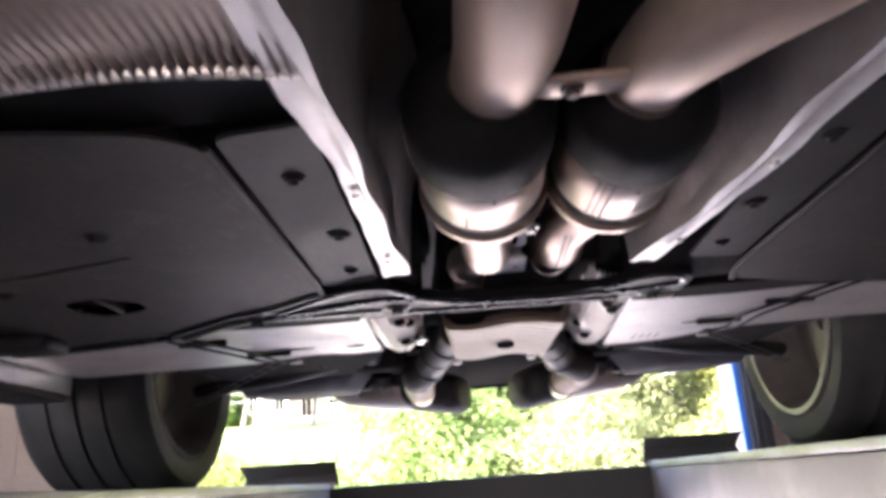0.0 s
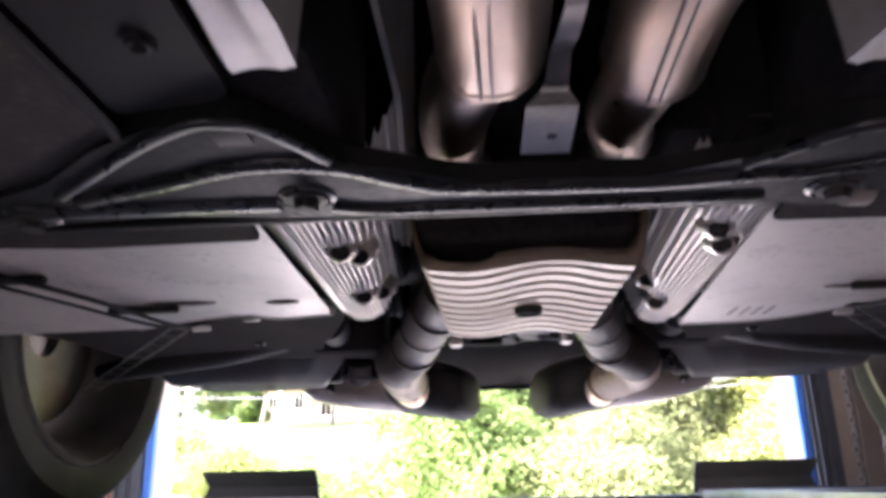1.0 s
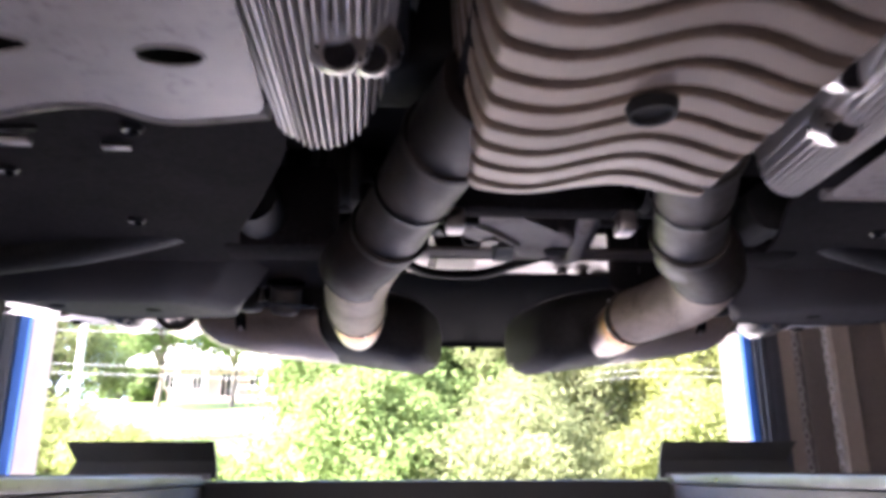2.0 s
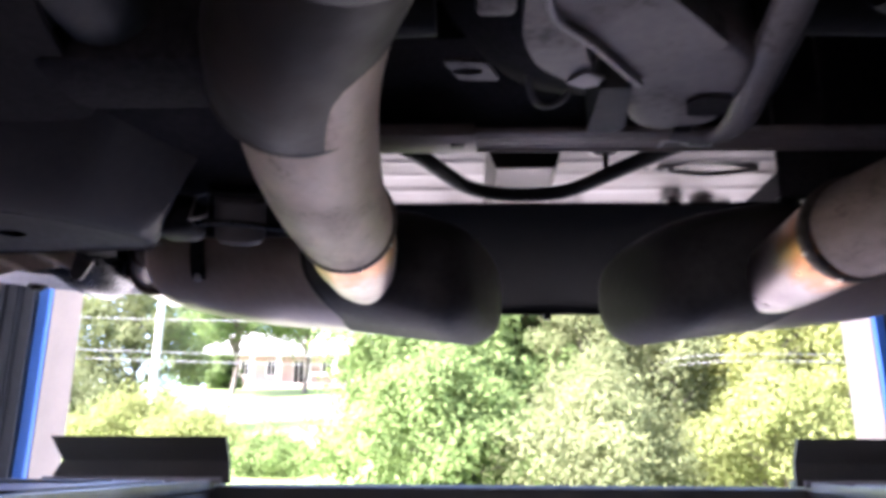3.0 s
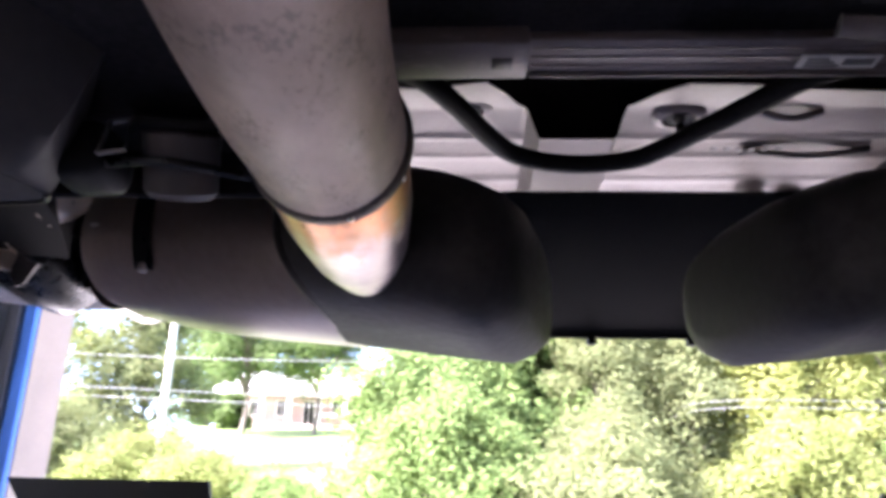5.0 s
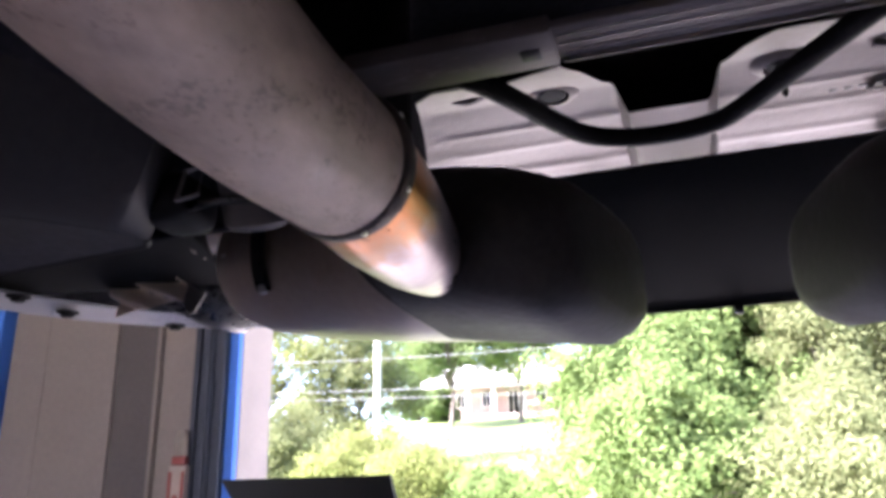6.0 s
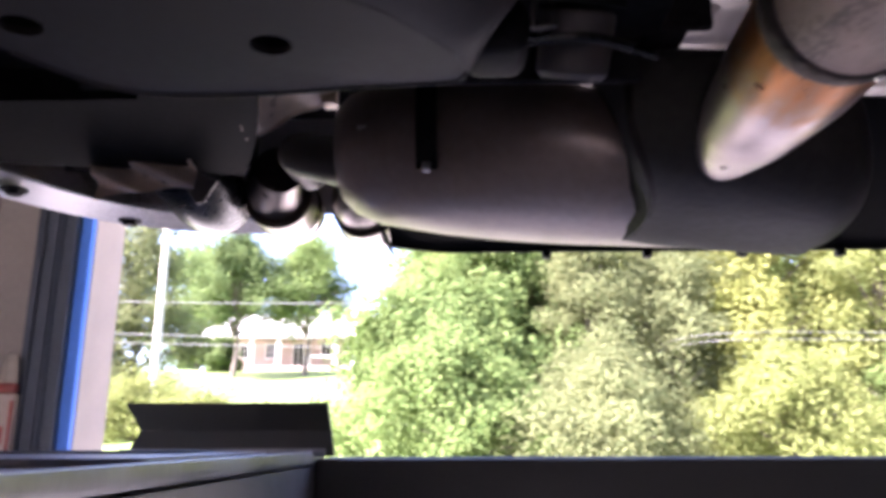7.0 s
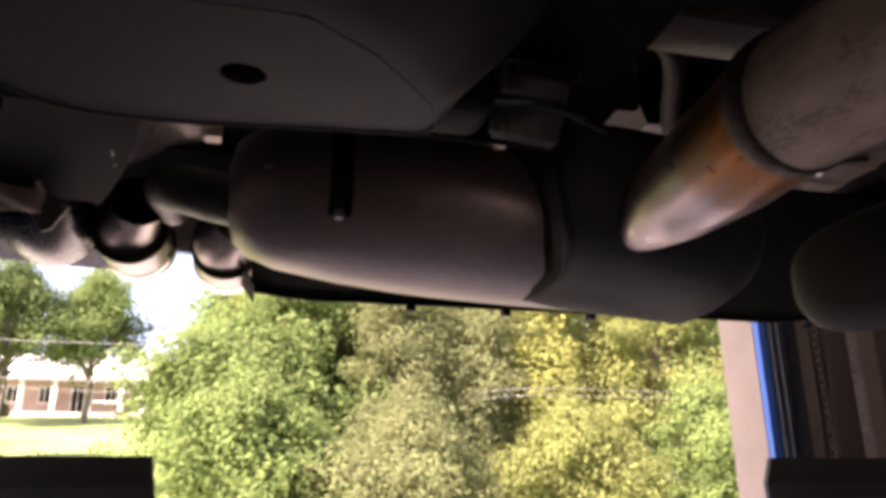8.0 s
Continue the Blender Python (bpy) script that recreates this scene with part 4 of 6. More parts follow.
for bx, by in ((-0.147, -1.258), (0.188, -1.238), (-0.335, -1.243)):
    part("brace_bolt", bolt_mesh(bx, by, 0.205, 0.010, 0.007), M_DARKCAST, brace)
    part("bolt_recess", lathe([(0.0005, 0.0135), (-0.002, 0.0155), (-0.001, 0.018), (0.001, 0.019)], (bx, by, 0.2055), (0, 0, 1), 24), M_BLACKSTEEL, brace)
part("brace_end", lathe([(-0.010, 0.001), (-0.010, 0.008), (0.010, 0.010), (0.010, 0.001)], (0.206, -1.222, 0.207), (0.7, 0.4, 0.2), 24), M_ALU_DULL, brace, "bright worn brace end")
# black box added as the shade of the cavity between brace and ribbed shield
part("cavity_fill", box(-0.096, 0.098, -1.075, -0.80, 0.232, 0.38, 0.01, seg=3), M_SHADEBLACK, car, "black filler box in the dark cavity above the shield")


part("transfer_flange", lathe([(-0.03, 0.001), (-0.028, 0.012), (-0.018, 0.020), (-0.004, 0.023), (0.03, 0.024), (0.03, 0.001)], (-0.050, -1.098, 0.276), (0.1, 0.7, 0.6), 28), M_SHIELDBROWN, car, "browned round shaft flange")


# --- painted floor panels ----------------------------------------------------
def mid_panel(s):
    if s < 0:
        out = [(-0.205, -1.195), (-0.212, -0.862), (-0.275, -0.850), (-0.31, -0.871), (-0.36, -0.860), (-0.46, -0.816), (-0.80, -0.80), (-0.80, -1.08), (-0.50, -1.135), (-0.34, -1.19)]
        holes = [oval(-0.360, -0.937, 0.040, 0.0115), oval(-0.252, -0.929, 0.018, 0.010)]
    else:
        out = [(0.175, -1.195), (0.205, -0.742), (0.275, -0.745), (0.335, -0.77), (0.42, -0.84), (0.62, -0.86), (0.80, -0.86), (0.80, -1.08), (0.50, -1.135), (0.34, -1.19)]
        holes = [oval(0.348, -0.915, 0.036, 0.011)]
    p = part("floor_panel", plate(rounded(out, 0.02), 0.22, 0.2215, holes), M_FLOORPAINT, car, "grey painted steel floor panel with drain slots", smooth=False)
    for h in holes:
        cx, cy = sum(q[0] for q in h) / 20, sum(q[1] for q in h) / 20
        part("slot_rim", tube([(x, y, 0.220) for x, y in h] + [(*h[0], 0.220)], 0.001, 6, 1, False, caps=False), M_FLOORPAINT, p)
    # black sheet added over the drain slots to keep them dark as shade
    part("panel_backing", box(min(X(s, 0.23), X(s, 0.78)), max(X(s, 0.23), X(s, 0.78)), -1.08, -0.89, 0.232, 0.236), M_SHADEBLACK, p)
    if s > 0:
        for k in range(4):
            # thin dark bars painted for the shade in the vent slits
            part("vent_slit", box(0.250 + k * 0.014, 0.2525 + k * 0.014, -0.83, -0.79, 0.2187, 0.2197, 0.0), M_SLEEVE, p)
    part("rear_fold", tube([(x, y, 0.2235) for x, y in (out[1:6])], 0.005, 8, 4), M_FLOORPAINT, p)
    # pipes clipped along the panel
    ends = (0.352, -0.825) if s < 0 else (0.385, -0.80)
    for k in range(2):
        o = k * 0.034
        part("brake_line", tube([(X(s, 0.66 + o), -1.30, 0.222), (X(s, 0.50 + o), -1.20, 0.214), (X(s, 0.44 + o), -1.095, 0.210), (X(s, 0.405 + o), -1.0, 0.210), (X(s, ends[0] + 0.022 + o * 0.6), -0.87, 0.211), (X(s, ends[0] + o * 0.3), ends[1], 0.226)], 0.0024 - 0.0004 * k, 10, 8), M_PLASTIC, car, "black line clipped under the floor")
    for d, y in ((0.475, -1.06), (0.405, -0.93)):
        part("line_clip", box(min(X(s, d - 0.055), X(s, d + 0.020)), max(X(s, d - 0.055), X(s, d + 0.020)), y - 0.005, y + 0.005, 0.212, 0.2195, 0.002), M_PLASTIC, car)
    part("line_bracket", box(min(X(s, ends[0]), X(s, ends[0] + 0.022)), max(X(s, ends[0]), X(s, ends[0] + 0.022)), ends[1] - 0.006, ends[1] + 0.002, 0.213, 0.219, 0.002), M_ALU_DULL, car, "worn metal line bracket")


for s in (-1, 1):
    mid_panel(s)
# the shadow behind the brace, put in as a black sheet on each side
for s in (-1, 1):
    strip = [(X(s, 0.80), -1.16), (X(s, 0.50), -1.165), (X(s, 0.34), -1.142), (X(s, 0.196), -1.146), (X(s, 0.19), -1.20), (X(s, 0.40), -1.215), (X(s, 0.80), -1.22)]
    part("brace_shadow", plate(rounded(strip, 0.008), 0.2155, 0.2185), M_SHADEBLACK, car, "black strip standing for the shadow of the brace", smooth=False)


# ridged aluminium shields on both sides of the tunnel
def ridged(s):
    if s < 0:
        A, B, C, D = (-0.228, -1.20), (-0.100, -1.20), (-0.218, -0.805), (-0.128, -0.862)
        holes = [(-0.1605, -1.082), (-0.1475, -1.060), (-0.164, -0.935), (-0.1475, -0.918)]
    else:
        A, B, C, D = (0.228, -1.20), (0.098, -1.20), (0.215, -0.732), (0.122, -0.79)
        holes = [(0.155, -1.103), (0.168, -1.066), (0.137, -0.902), (0.153, -0.858)]

    def fn(u, v):
        x = (A[0] * (1 - u) + B[0] * u) * (1 - v) + (C[0] * (1 - u) + D[0] * u) * v
        y = (A[1] * (1 - u) + B[1] * u) * (1 - v) + (C[1] * (1 - u) + D[1] * u) * v
        y += 0.020 * math.sin(u * math.pi) * v
        arch = math.sin(u * math.pi)
        z = 0.254 - 0.024 * arch ** 0.6 - 0.008 * v + 0.010 * u
        flat = 0.0
        for hx_, hy_ in holes:
            flat = max(flat, math.exp(-((((x - hx_) / 0.0175) ** 2 + ((y - hy_) / 0.024) ** 2) ** 2)))
        z += 0.040 * max(0.0, (u - 0.66) / 0.34) ** 1.5
        edge = min(1.0, max(0.12, (u - 0.16) * 9), (1 - u) * 9)
        tri_ = (0.5 + 0.5 * math.cos(u * 19 * 2 * math.pi)) ** 2.4
        z += 0.0125 * (tri_ - 0.3) * (1 - flat) * edge - 0.006 * flat
        return (x, y, z)

    def on_surface(px, py):
        best = min(((fn(a / 60, b / 60), a, b) for a in range(61) for b in range(61)), key=lambda q: (q[0][0] - px) ** 2 + (q[0][1] - py) ** 2)
        return best[0][2]
    sh = part("ridged_heat_shield", sheet(fn, 204, 64, 0.0012), M_RIDGE, car, "bright ridged aluminium heat shield with round bosses")
    for px, py in holes:
        z = on_surface(px, py)
        tilt = Vector((0.12 * s, 0.75, 1))
        part("boss_rim", lathe([(-0.0008, 0.0085), (-0.0024, 0.0097), (0.0, 0.0118), (0.006, 0.0150), (0.012, 0.018)], (px, py, z - 0.0035), tilt, 28), M_ALU, sh, "bright dished boss")
        # black disc on the boss, coloured as the shade of its bolt opening
        part("boss_hole", lathe([(0.0006, 0.0001), (0.0004, 0.0085), (-0.0008, 0.0087)], (px, py, z - 0.0035), tilt, 24), M_SHADEBLACK, sh, "black disc for the shade in the bolt opening")
    part("rolled_edge", tube([fn(0.0, v / 10) for v in range(11)], 0.003, 8, 3), M_RIDGE, sh)
    def flap(u, v):
        x, y, z = fn(1.0, max(0.0, u * 1.4 - 0.4))
        y -= max(0.0, 0.4 - u * 1.4) * 0.36
        return (x - s * (0.010 * v + 0.006 * (0.5 + 0.5 * math.cos(v * 9 * 2 * math.pi))), y, z + 0.085 * v)
    part("side_flap", sheet(flap, 30, 108, 0.0012), M_RIDGE, sh, "ridged flap turned up into the tunnel")


# a black sheet is added above each shield to fill the gap with shade
for s in (-1, 1):
    ridged(s)
    part("gap_backing", box(min(X(s, 0.17), X(s, 0.30)), max(X(s, 0.17), X(s, 0.30)), -1.20, -0.76, 0.272, 0.278, 0.001), M_SHADEBLACK, car, "black sheet closing the gap above the heat shield")


# the wavy ribbed shield under the propshaft joint
def ribbed_fn(u, v):
    w = (u - 0.5) * 2
    y = -1.083 + v * 0.293
    half = 0.088 - 0.006 * v
    if abs(w) < 0.72:
        x, z = half * w / 0.72, 0.205 + 0.003 * math.cos((w - 0.15) * 5.2)
    else:
        f = (abs(w) - 0.72) / 0.28
        a = f * 1.35
        x = math.copysign(half + 0.020 * math.sin(a), w)
        z = 0.205 + 0.020 * (1 - math.cos(a)) + 0.10 * f * f
    turn = v * 10.2 + 0.42 + 0.18 * math.cos((w - 0.15) * 5.2) * min(1, 0.3 + v * 6)
    gc = min(1.0, max(0.0, (math.cos(turn * 2 * math.pi) - 0.30) / 0.45))
    groove = gc * gc * (3 - 2 * gc)
    flat = math.exp(-(((u - 0.26) / 0.10) ** 4 + ((v - 0.22) / 0.15) ** 4))
    z += 0.030 * min(1.0, 0.10 + v * 7) * groove * (1 - 0.85 * flat)
    y -= 0.003 * math.cos((w - 0.15) * 5.2)
    return (0.003 + x, y, z)


rib = part("ribbed_shield", sheet(ribbed_fn, 90, 380, 0.0015), M_RIBBED, car, "warm aluminium shield with wavy cross ribs")
# the shield holes are dark discs, their inner shade put into colour
hx, hy, hz = 0.007, -0.915, 0.2045
part("shield_hole", lathe([(0.0, 0.0001), (0.0, 0.010), (-0.003, 0.011), (-0.0035, 0.0135), (0.004, 0.015)], (hx, hy, hz - 0.001), (0, 0, 1), 24), M_HOLESHADE, rib, "black disc for the shade in the drain opening")
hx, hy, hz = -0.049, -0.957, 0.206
part("shield_hole", lathe([(0.0, 0.0001), (0.0, 0.0035), (-0.002, 0.004), (0.003, 0.005)], (hx, hy, hz - 0.002), (0, 0, 1), 16), M_HOLESHADE, rib)


# --- rear axle ---------------------------------------------------------------
part("subframe", box(X(-1, 0.55), X(1, 0.55), -0.84, -0.76, 0.275, 0.34, 0.015, seg=3), M_DARKCAST, car, "dark rear subframe crossmember")
part("rear_crossmember", tube([(X(-1, 0.5), -0.60, 0.36), (X(-1, 0.2), -0.64, 0.38), (X(1, 0.2), -0.64, 0.38), (X(1, 0.5), -0.60, 0.36)], 0.03, 16, 8), M_DARKCAST, car)


def rear_arms(s):
    arm = part("lower_control_arm", tube([(X(s, 0.26), -0.56, 0.27), (X(s, 0.45), -0.50, 0.245), (X(s, 0.69), -0.42, 0.23)], [0.026, 0.03, 0.022], 14, 8, flat=0.7), M_DARKCAST, car)
    part("arm_bush", lathe([(-0.03, 0.001), (-0.03, 0.026), (0.03, 0.026), (0.03, 0.001)], (X(s, 0.26), -0.56, 0.27), (0, 1, 0), 24), M_RUBBER, arm)
    part("drive_shaft", tube([(X(s, 0.10), -0.42, 0.335), (X(s, 0.69), -0.41, 0.32)], 0.018, 16, 2), M_DARKCAST, car)
    # perforated trailing strut
    a, b = Vector((X(s, 0.40), -0.80, 0.222)), Vector((X(s, 0.655), -0.52, 0.190))
    st = bmesh.new()
    d = (b - a).normalized()
    n = d.cross(Vector((0, 0, 1))).normalized()
    for o in (-0.011, 0.011):
        tube([a + n * o, b + n * o], 0.0014, 8, 1, False, st)
    for k in range(11):
        p = a + (b - a) * (k / 10)
        tube([p - n * 0.011, p + n * 0.011], 0.0013, 8, 1, False, st)
    part("perforated_strut", st, M_SLEEVE, car, "ladder-like perforated metal strut")
    part("wheel_liner", liner_mesh(s), M_DIFFUSER, car, "black felt wheel arch liner")


def liner_mesh(s):
    """An arched cover over the wheel and the closed inner cheek behind it."""
    def fn(u, v):
        a = math.pi * (0.02 + 0.98 * u)
        r = 0.375
        return (X(s, 0.62 + v * 0.32), -0.41 - r * math.cos(a), 0.32 + (r * 0.62) * math.sin(a))
    bm = sheet(fn, 28, 3, 0.003)

    def cheek(u, v):
        y = -0.06 + u * 0.26
        bulge = 0.012 * math.sin(u * math.pi)
        return (X(s, 0.515 + 0.075 * u - bulge + 0.36 * v), y - 0.03 * v, 0.345 - 0.012 * u + 0.012 * v)
    return sheet(cheek, 14, 8, 0.16, bm)


for s in (-1, 1):
    rear_arms(s)


def axle_shade_sheet(s):
    """Black sheet added as shade between the floor panels and the rear covers, with a few push pins."""
    o = [(X(s, 0.205), -0.87), (X(s, 0.66), -0.84), (X(s, 0.665), -0.76), (X(s, 0.62), -0.66), (X(s, 0.60), -0.455), (X(s, 0.29), -0.455), (X(s, 0.275), -0.56), (X(s, 0.235), -0.66), (X(s, 0.195), -0.78)]
    c = part("axle_shade_sheet", plate(rounded(o, 0.03), 0.240, 0.245), M_SHADEBLACK, car, "black sheet for the dark axle bay", smooth=False)
    for d, y in ((0.30, -0.80), (0.42, -0.72), (0.52, -0.80), (0.36, -0.60)):
        part("push_pin", lathe([(0, 0.0001), (-0.004, 0.006), (-0.002, 0.008), (0.001, 0.009)], (X(s, d), y, 0.240), (0, 0, 1), 14), M_BLACKSTEEL, c)
    # small metal bits added for the glints
    for d, y in ((0.225, -0.845), (0.31, -0.775)):
        part("added_glint", box(min(X(s, d), X(s, d + 0.02)), max(X(s, d), X(s, d + 0.02)), y, y + 0.006, 0.2355, 0.2395, 0.001), M_ALU_DULL, c)


for s in (-1, 1):
    axle_shade_sheet(s)

# differential with its finned cover and bracket
diff = part("differential", lathe([(-0.13, 0.001), (-0.13, 0.05), (-0.10, 0.075), (-0.03, 0.10), (0.04, 0.105), (0.09, 0.085), (0.12, 0.04), (0.12, 0.001)], (CX + 0.005, -0.44, 0.375), (0, 1, 0), 40, squash=0.8), M_SHADEBLACK, car, "black differential housing")
web = [(-0.053, -0.60), (-0.053, -0.517), (-0.025, -0.483), (0.011, -0.435), (0.026, -0.456), (0.054, -0.475), (0.010, -0.52), (-0.029, -0.56), (-0.034, -0.60)]
part("diff_bracket", plate(rounded(web, 0.008), 0.273, 0.288), M_DIFFCAST, diff, "grey cast web of the axle housing")
# edge tube in a paler casting colour than the web
part("bracket_rib", tube([(-0.052, -0.58, 0.273), (-0.052, -0.517, 0.271), (-0.025, -0.483, 0.270), (0.011, -0.435, 0.271)], 0.0025, 10, 6), M_CASTALU, diff, "paler casting edge")
# black disc stands for the shade in the bracket eye
part("bracket_eye", lathe([(0, 0.0001), (0, 0.007), (-0.002, 0.009), (0.003, 0.011)], (-0.043, -0.555, 0.2725), (0, 0, 1), 24), M_SHADEBLACK, diff)
lobe = [(-0.066, -0.545), (-0.064, -0.479), (-0.053, -0.448), (-0.029, -0.427), (-0.018, -0.440), (-0.030, -0.478), (-0.048, -0.51)]
part("housing_lobe", plate(rounded(lobe, 0.012), 0.276, 0.31), M_DIFFCAST, diff, "grey cast lobe below the web", smooth=False)
part("lobe_tab", plate(rounded([(-0.034, -0.432), (-0.024, -0.445), (-0.010, -0.437), (-0.008, -0.430), (-0.022, -0.425)], 0.003), 0.2735, 0.2755), M_CASTALU, diff)
house_out = [(0.006, -0.437), (0.009, -0.466), (0.021, -0.481), (0.057, -0.477), (0.079, -0.45), (0.084, -0.405), (0.080, -0.364), (0.046, -0.350), (0.020, -0.362), (0.006, -0.405)]
hs = plate(rounded(house_out, 0.014), 0.276, 0.36)
bmesh.ops.bevel(hs, geom=[e for e in hs.edges if all(v.co.z < 0.277 for v in e.verts) and e.is_boundary is False and len(e.link_faces) == 2 and e.calc_face_angle(0) > 0.9], offset=0.008, segments=3, affect='EDGES', profile=0.5)
part("axle_housing", hs, M_DIFFCAST, diff, "rounded grey axle housing")
# black plate stands for the shade inside the housing pocket
part("pocket_shade", plate(rounded([(0.048, -0.404), (0.056, -0.412), (0.076, -0.410), (0.079, -0.385), (0.054, -0.384)], 0.004), 0.2735, 0.2765), M_SHADEBLACK, diff)
part("housing_stud", box(0.052, 0.064, -0.362, -0.357, 0.2735, 0.277, 0.001), M_SHADEBLACK, diff)
part("bracket_arm", tube([(0.064, -0.62, 0.300), (0.072, -0.561, 0.292), (0.080, -0.50, 0.287), (0.090, -0.42, 0.285), (0.100, -0.355, 0.284), (0.092, -0.324, 0.286), (0.062, -0.318, 0.290)], [0.012, 0.012, 0.012, 0.012, 0.0115, 0.010, 0.008], 16, 8, flat=0.55), M_DIFFCAST, diff, "curved grey cast arm")
part("arm_flange", plate(rounded([(0.094, -0.50), (0.106, -0.45), (0.116, -0.38), (0.110, -0.33), (0.098, -0.34), (0.090, -0.42)], 0.010), 0.292, 0.306), M_DARKCAST, diff)
part("rubber_block", plate(rounded([(-0.013, -0.436), (-0.012, -0.372), (0.004, -0.368), (0.013, -0.376), (0.006, -0.436)], 0.004), 0.268, 0.31), M_RUBBER, diff, smooth=False)
part("breather_hose", tube([(-0.056, -0.405, 0.312), (-0.048, -0.368, 0.297), (-0.036, -0.358, 0.295), (-0.024, -0.369, 0.298), (-0.019, -0.392, 0.312)], 0.0024, 8, 8), M_SLEEVE, diff)
part("slotted_tab", plate(rounded([(-0.110, -0.431), (-0.082, -0.429), (-0.073, -0.405), (-0.100, -0.407)], 0.003), 0.290, 0.2925, [oval(-0.094, -0.418, 0.010, 0.0045)]), M_DIFFCAST, diff, "small slotted metal tab")
part("sensor_block", box(-0.090, -0.066, -0.490, -0.466, 0.298, 0.32, 0.004), M_DIFFCAST, diff)
part("boot", lathe([(k * 0.009 - 0.05, 0.033 + 0.006 * (k % 2) - k * 0.001) for k in range(12)], (0.20, -0.47, 0.34), (1, 0, 0), 28), M_RUBBER, diff, "ribbed rubber drive shaft boot")
part("boot", lathe([(k * 0.009 - 0.05, 0.033 + 0.006 * (k % 2) - k * 0.001) for k in range(12)], (-0.225, -0.47, 0.34), (-1, 0, 0), 28), M_RUBBER, diff, "ribbed rubber drive shaft boot")


# black block added to cover the pale plate seen past the joint
part("joint_fill_block", box(-0.088, 0.082, -0.628, -0.598, 0.247, 0.31, 0.006), M_SHADEBLACK, diff, "black filler block ahead of the axle housing")


# rear pipes, mufflers and tail pipes
def rear_exhaust(s):
    mid = -0.005
    k = lambda d: mid + s * d
    if s < 0:
        pts = [(k(0.138), -0.64, 0.213), (k(0.152), -0.60, 0.208), (k(0.162), -0.555, 0.2055), (k(0.170), -0.49, 0.2045), (k(0.1745), -0.42, 0.2055), (k(0.1755), -0.352, 0.2095)]
    else:
        # this side bends outwards before it meets the muffler
        pts = [(0.142, -0.64, 0.213), (0.166, -0.60, 0.209), (0.187, -0.55, 0.2065), (0.197, -0.49, 0.2045), (0.190, -0.43, 0.2035), (0.1715, -0.352, 0.2035)]
    p = part("exhaust_pipe", tube(pts, [0.030, 0.032, 0.033, 0.034, 0.0342, 0.0345], 56, 10), M_DUSTYPIPE, car, "dusty grey exhaust pipe with scuffs")
    lead = [(k(0.070), -0.86, 0.246), (k(0.092), -0.79, 0.240), (k(0.114), -0.72, 0.230), (k(0.134), -0.655, 0.217), (k(0.147), -0.612, 0.211)]
    # the missing light on the lead pipe is painted by its dark colour
    part("lead_pipe", tube(lead, [0.0325, 0.0325, 0.0325, 0.0315, 0.030], 48, 8), M_SHADEDBROWN, p, "brown dusted lead pipe, its colour darkened as shade")
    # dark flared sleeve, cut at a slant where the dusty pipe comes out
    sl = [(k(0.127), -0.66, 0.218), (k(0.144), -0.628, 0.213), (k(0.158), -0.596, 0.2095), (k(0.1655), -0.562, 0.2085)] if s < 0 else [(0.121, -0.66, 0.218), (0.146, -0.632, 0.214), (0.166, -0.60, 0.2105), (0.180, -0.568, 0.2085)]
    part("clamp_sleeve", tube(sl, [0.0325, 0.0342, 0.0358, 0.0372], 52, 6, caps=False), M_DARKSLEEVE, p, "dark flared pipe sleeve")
    part("sleeve_rim", ring(sl[-1], Vector(sl[-1]) - Vector(sl[-2]), 0.0368, 0.0014, 56), M_SHADEDBROWN, p, "thin dusty sleeve rim")
    for f, rr in ((1, 0.0325), (2, 0.0325), (3, 0.0322)):
        d_ = Vector(lead[f + 1]) - Vector(lead[f - 1])
        part("clamp_band", ring(lead[f], d_, rr, 0.005 if f != 2 else 0.003, 44), M_SHADEDBROWN if f != 2 else M_BLACKSTEEL, p)
    # black block added to hide the pale plate behind this gap
    part("side_fill_block", box(min(k(0.192), k(0.31)), max(k(0.192), k(0.31)), -0.53, -0.47, 0.236, 0.33, 0.01), M_SHADEBLACK, car, "black filler block hiding the gap beside the pipe")
    part("clamp_ear", box(min(k(0.085), k(0.068)), max(k(0.085), k(0.068)), -0.665, -0.64, 0.216, 0.236, 0.004), M_ALU_DULL, p)
    part("ear_bolt", tube([(k(0.092), -0.652, 0.226), (k(0.055), -0.648, 0.228)], 0.004, 8, 1, False), M_DARKCAST, p)
    weld = Vector((k(0.1757), -0.3505, 0.2105)) if s < 0 else Vector((0.171, -0.3505, 0.2035))
    part("weld_ring", lathe([(-0.009, 0.0335), (-0.006, 0.0362), (0.0, 0.0372), (0.006, 0.0362), (0.009, 0.0335)], (weld.x, -0.3505, weld.z), (0, 0.97, 0.22), 56), M_WELD, p, "burnt dark weld bead")
    for a_ in (2.5, 3.6, 4.4):
        part("weld_spatter", lathe([(-0.0018, 0.0001), (-0.001, 0.0016), (0.001, 0.0016), (0.0018, 0.0001)], (weld.x + s * 0.0365 * math.cos(a_), -0.347, weld.z + 0.0365 * math.sin(a_)), (0, 1, 0.2), 8), M_ALU, p)
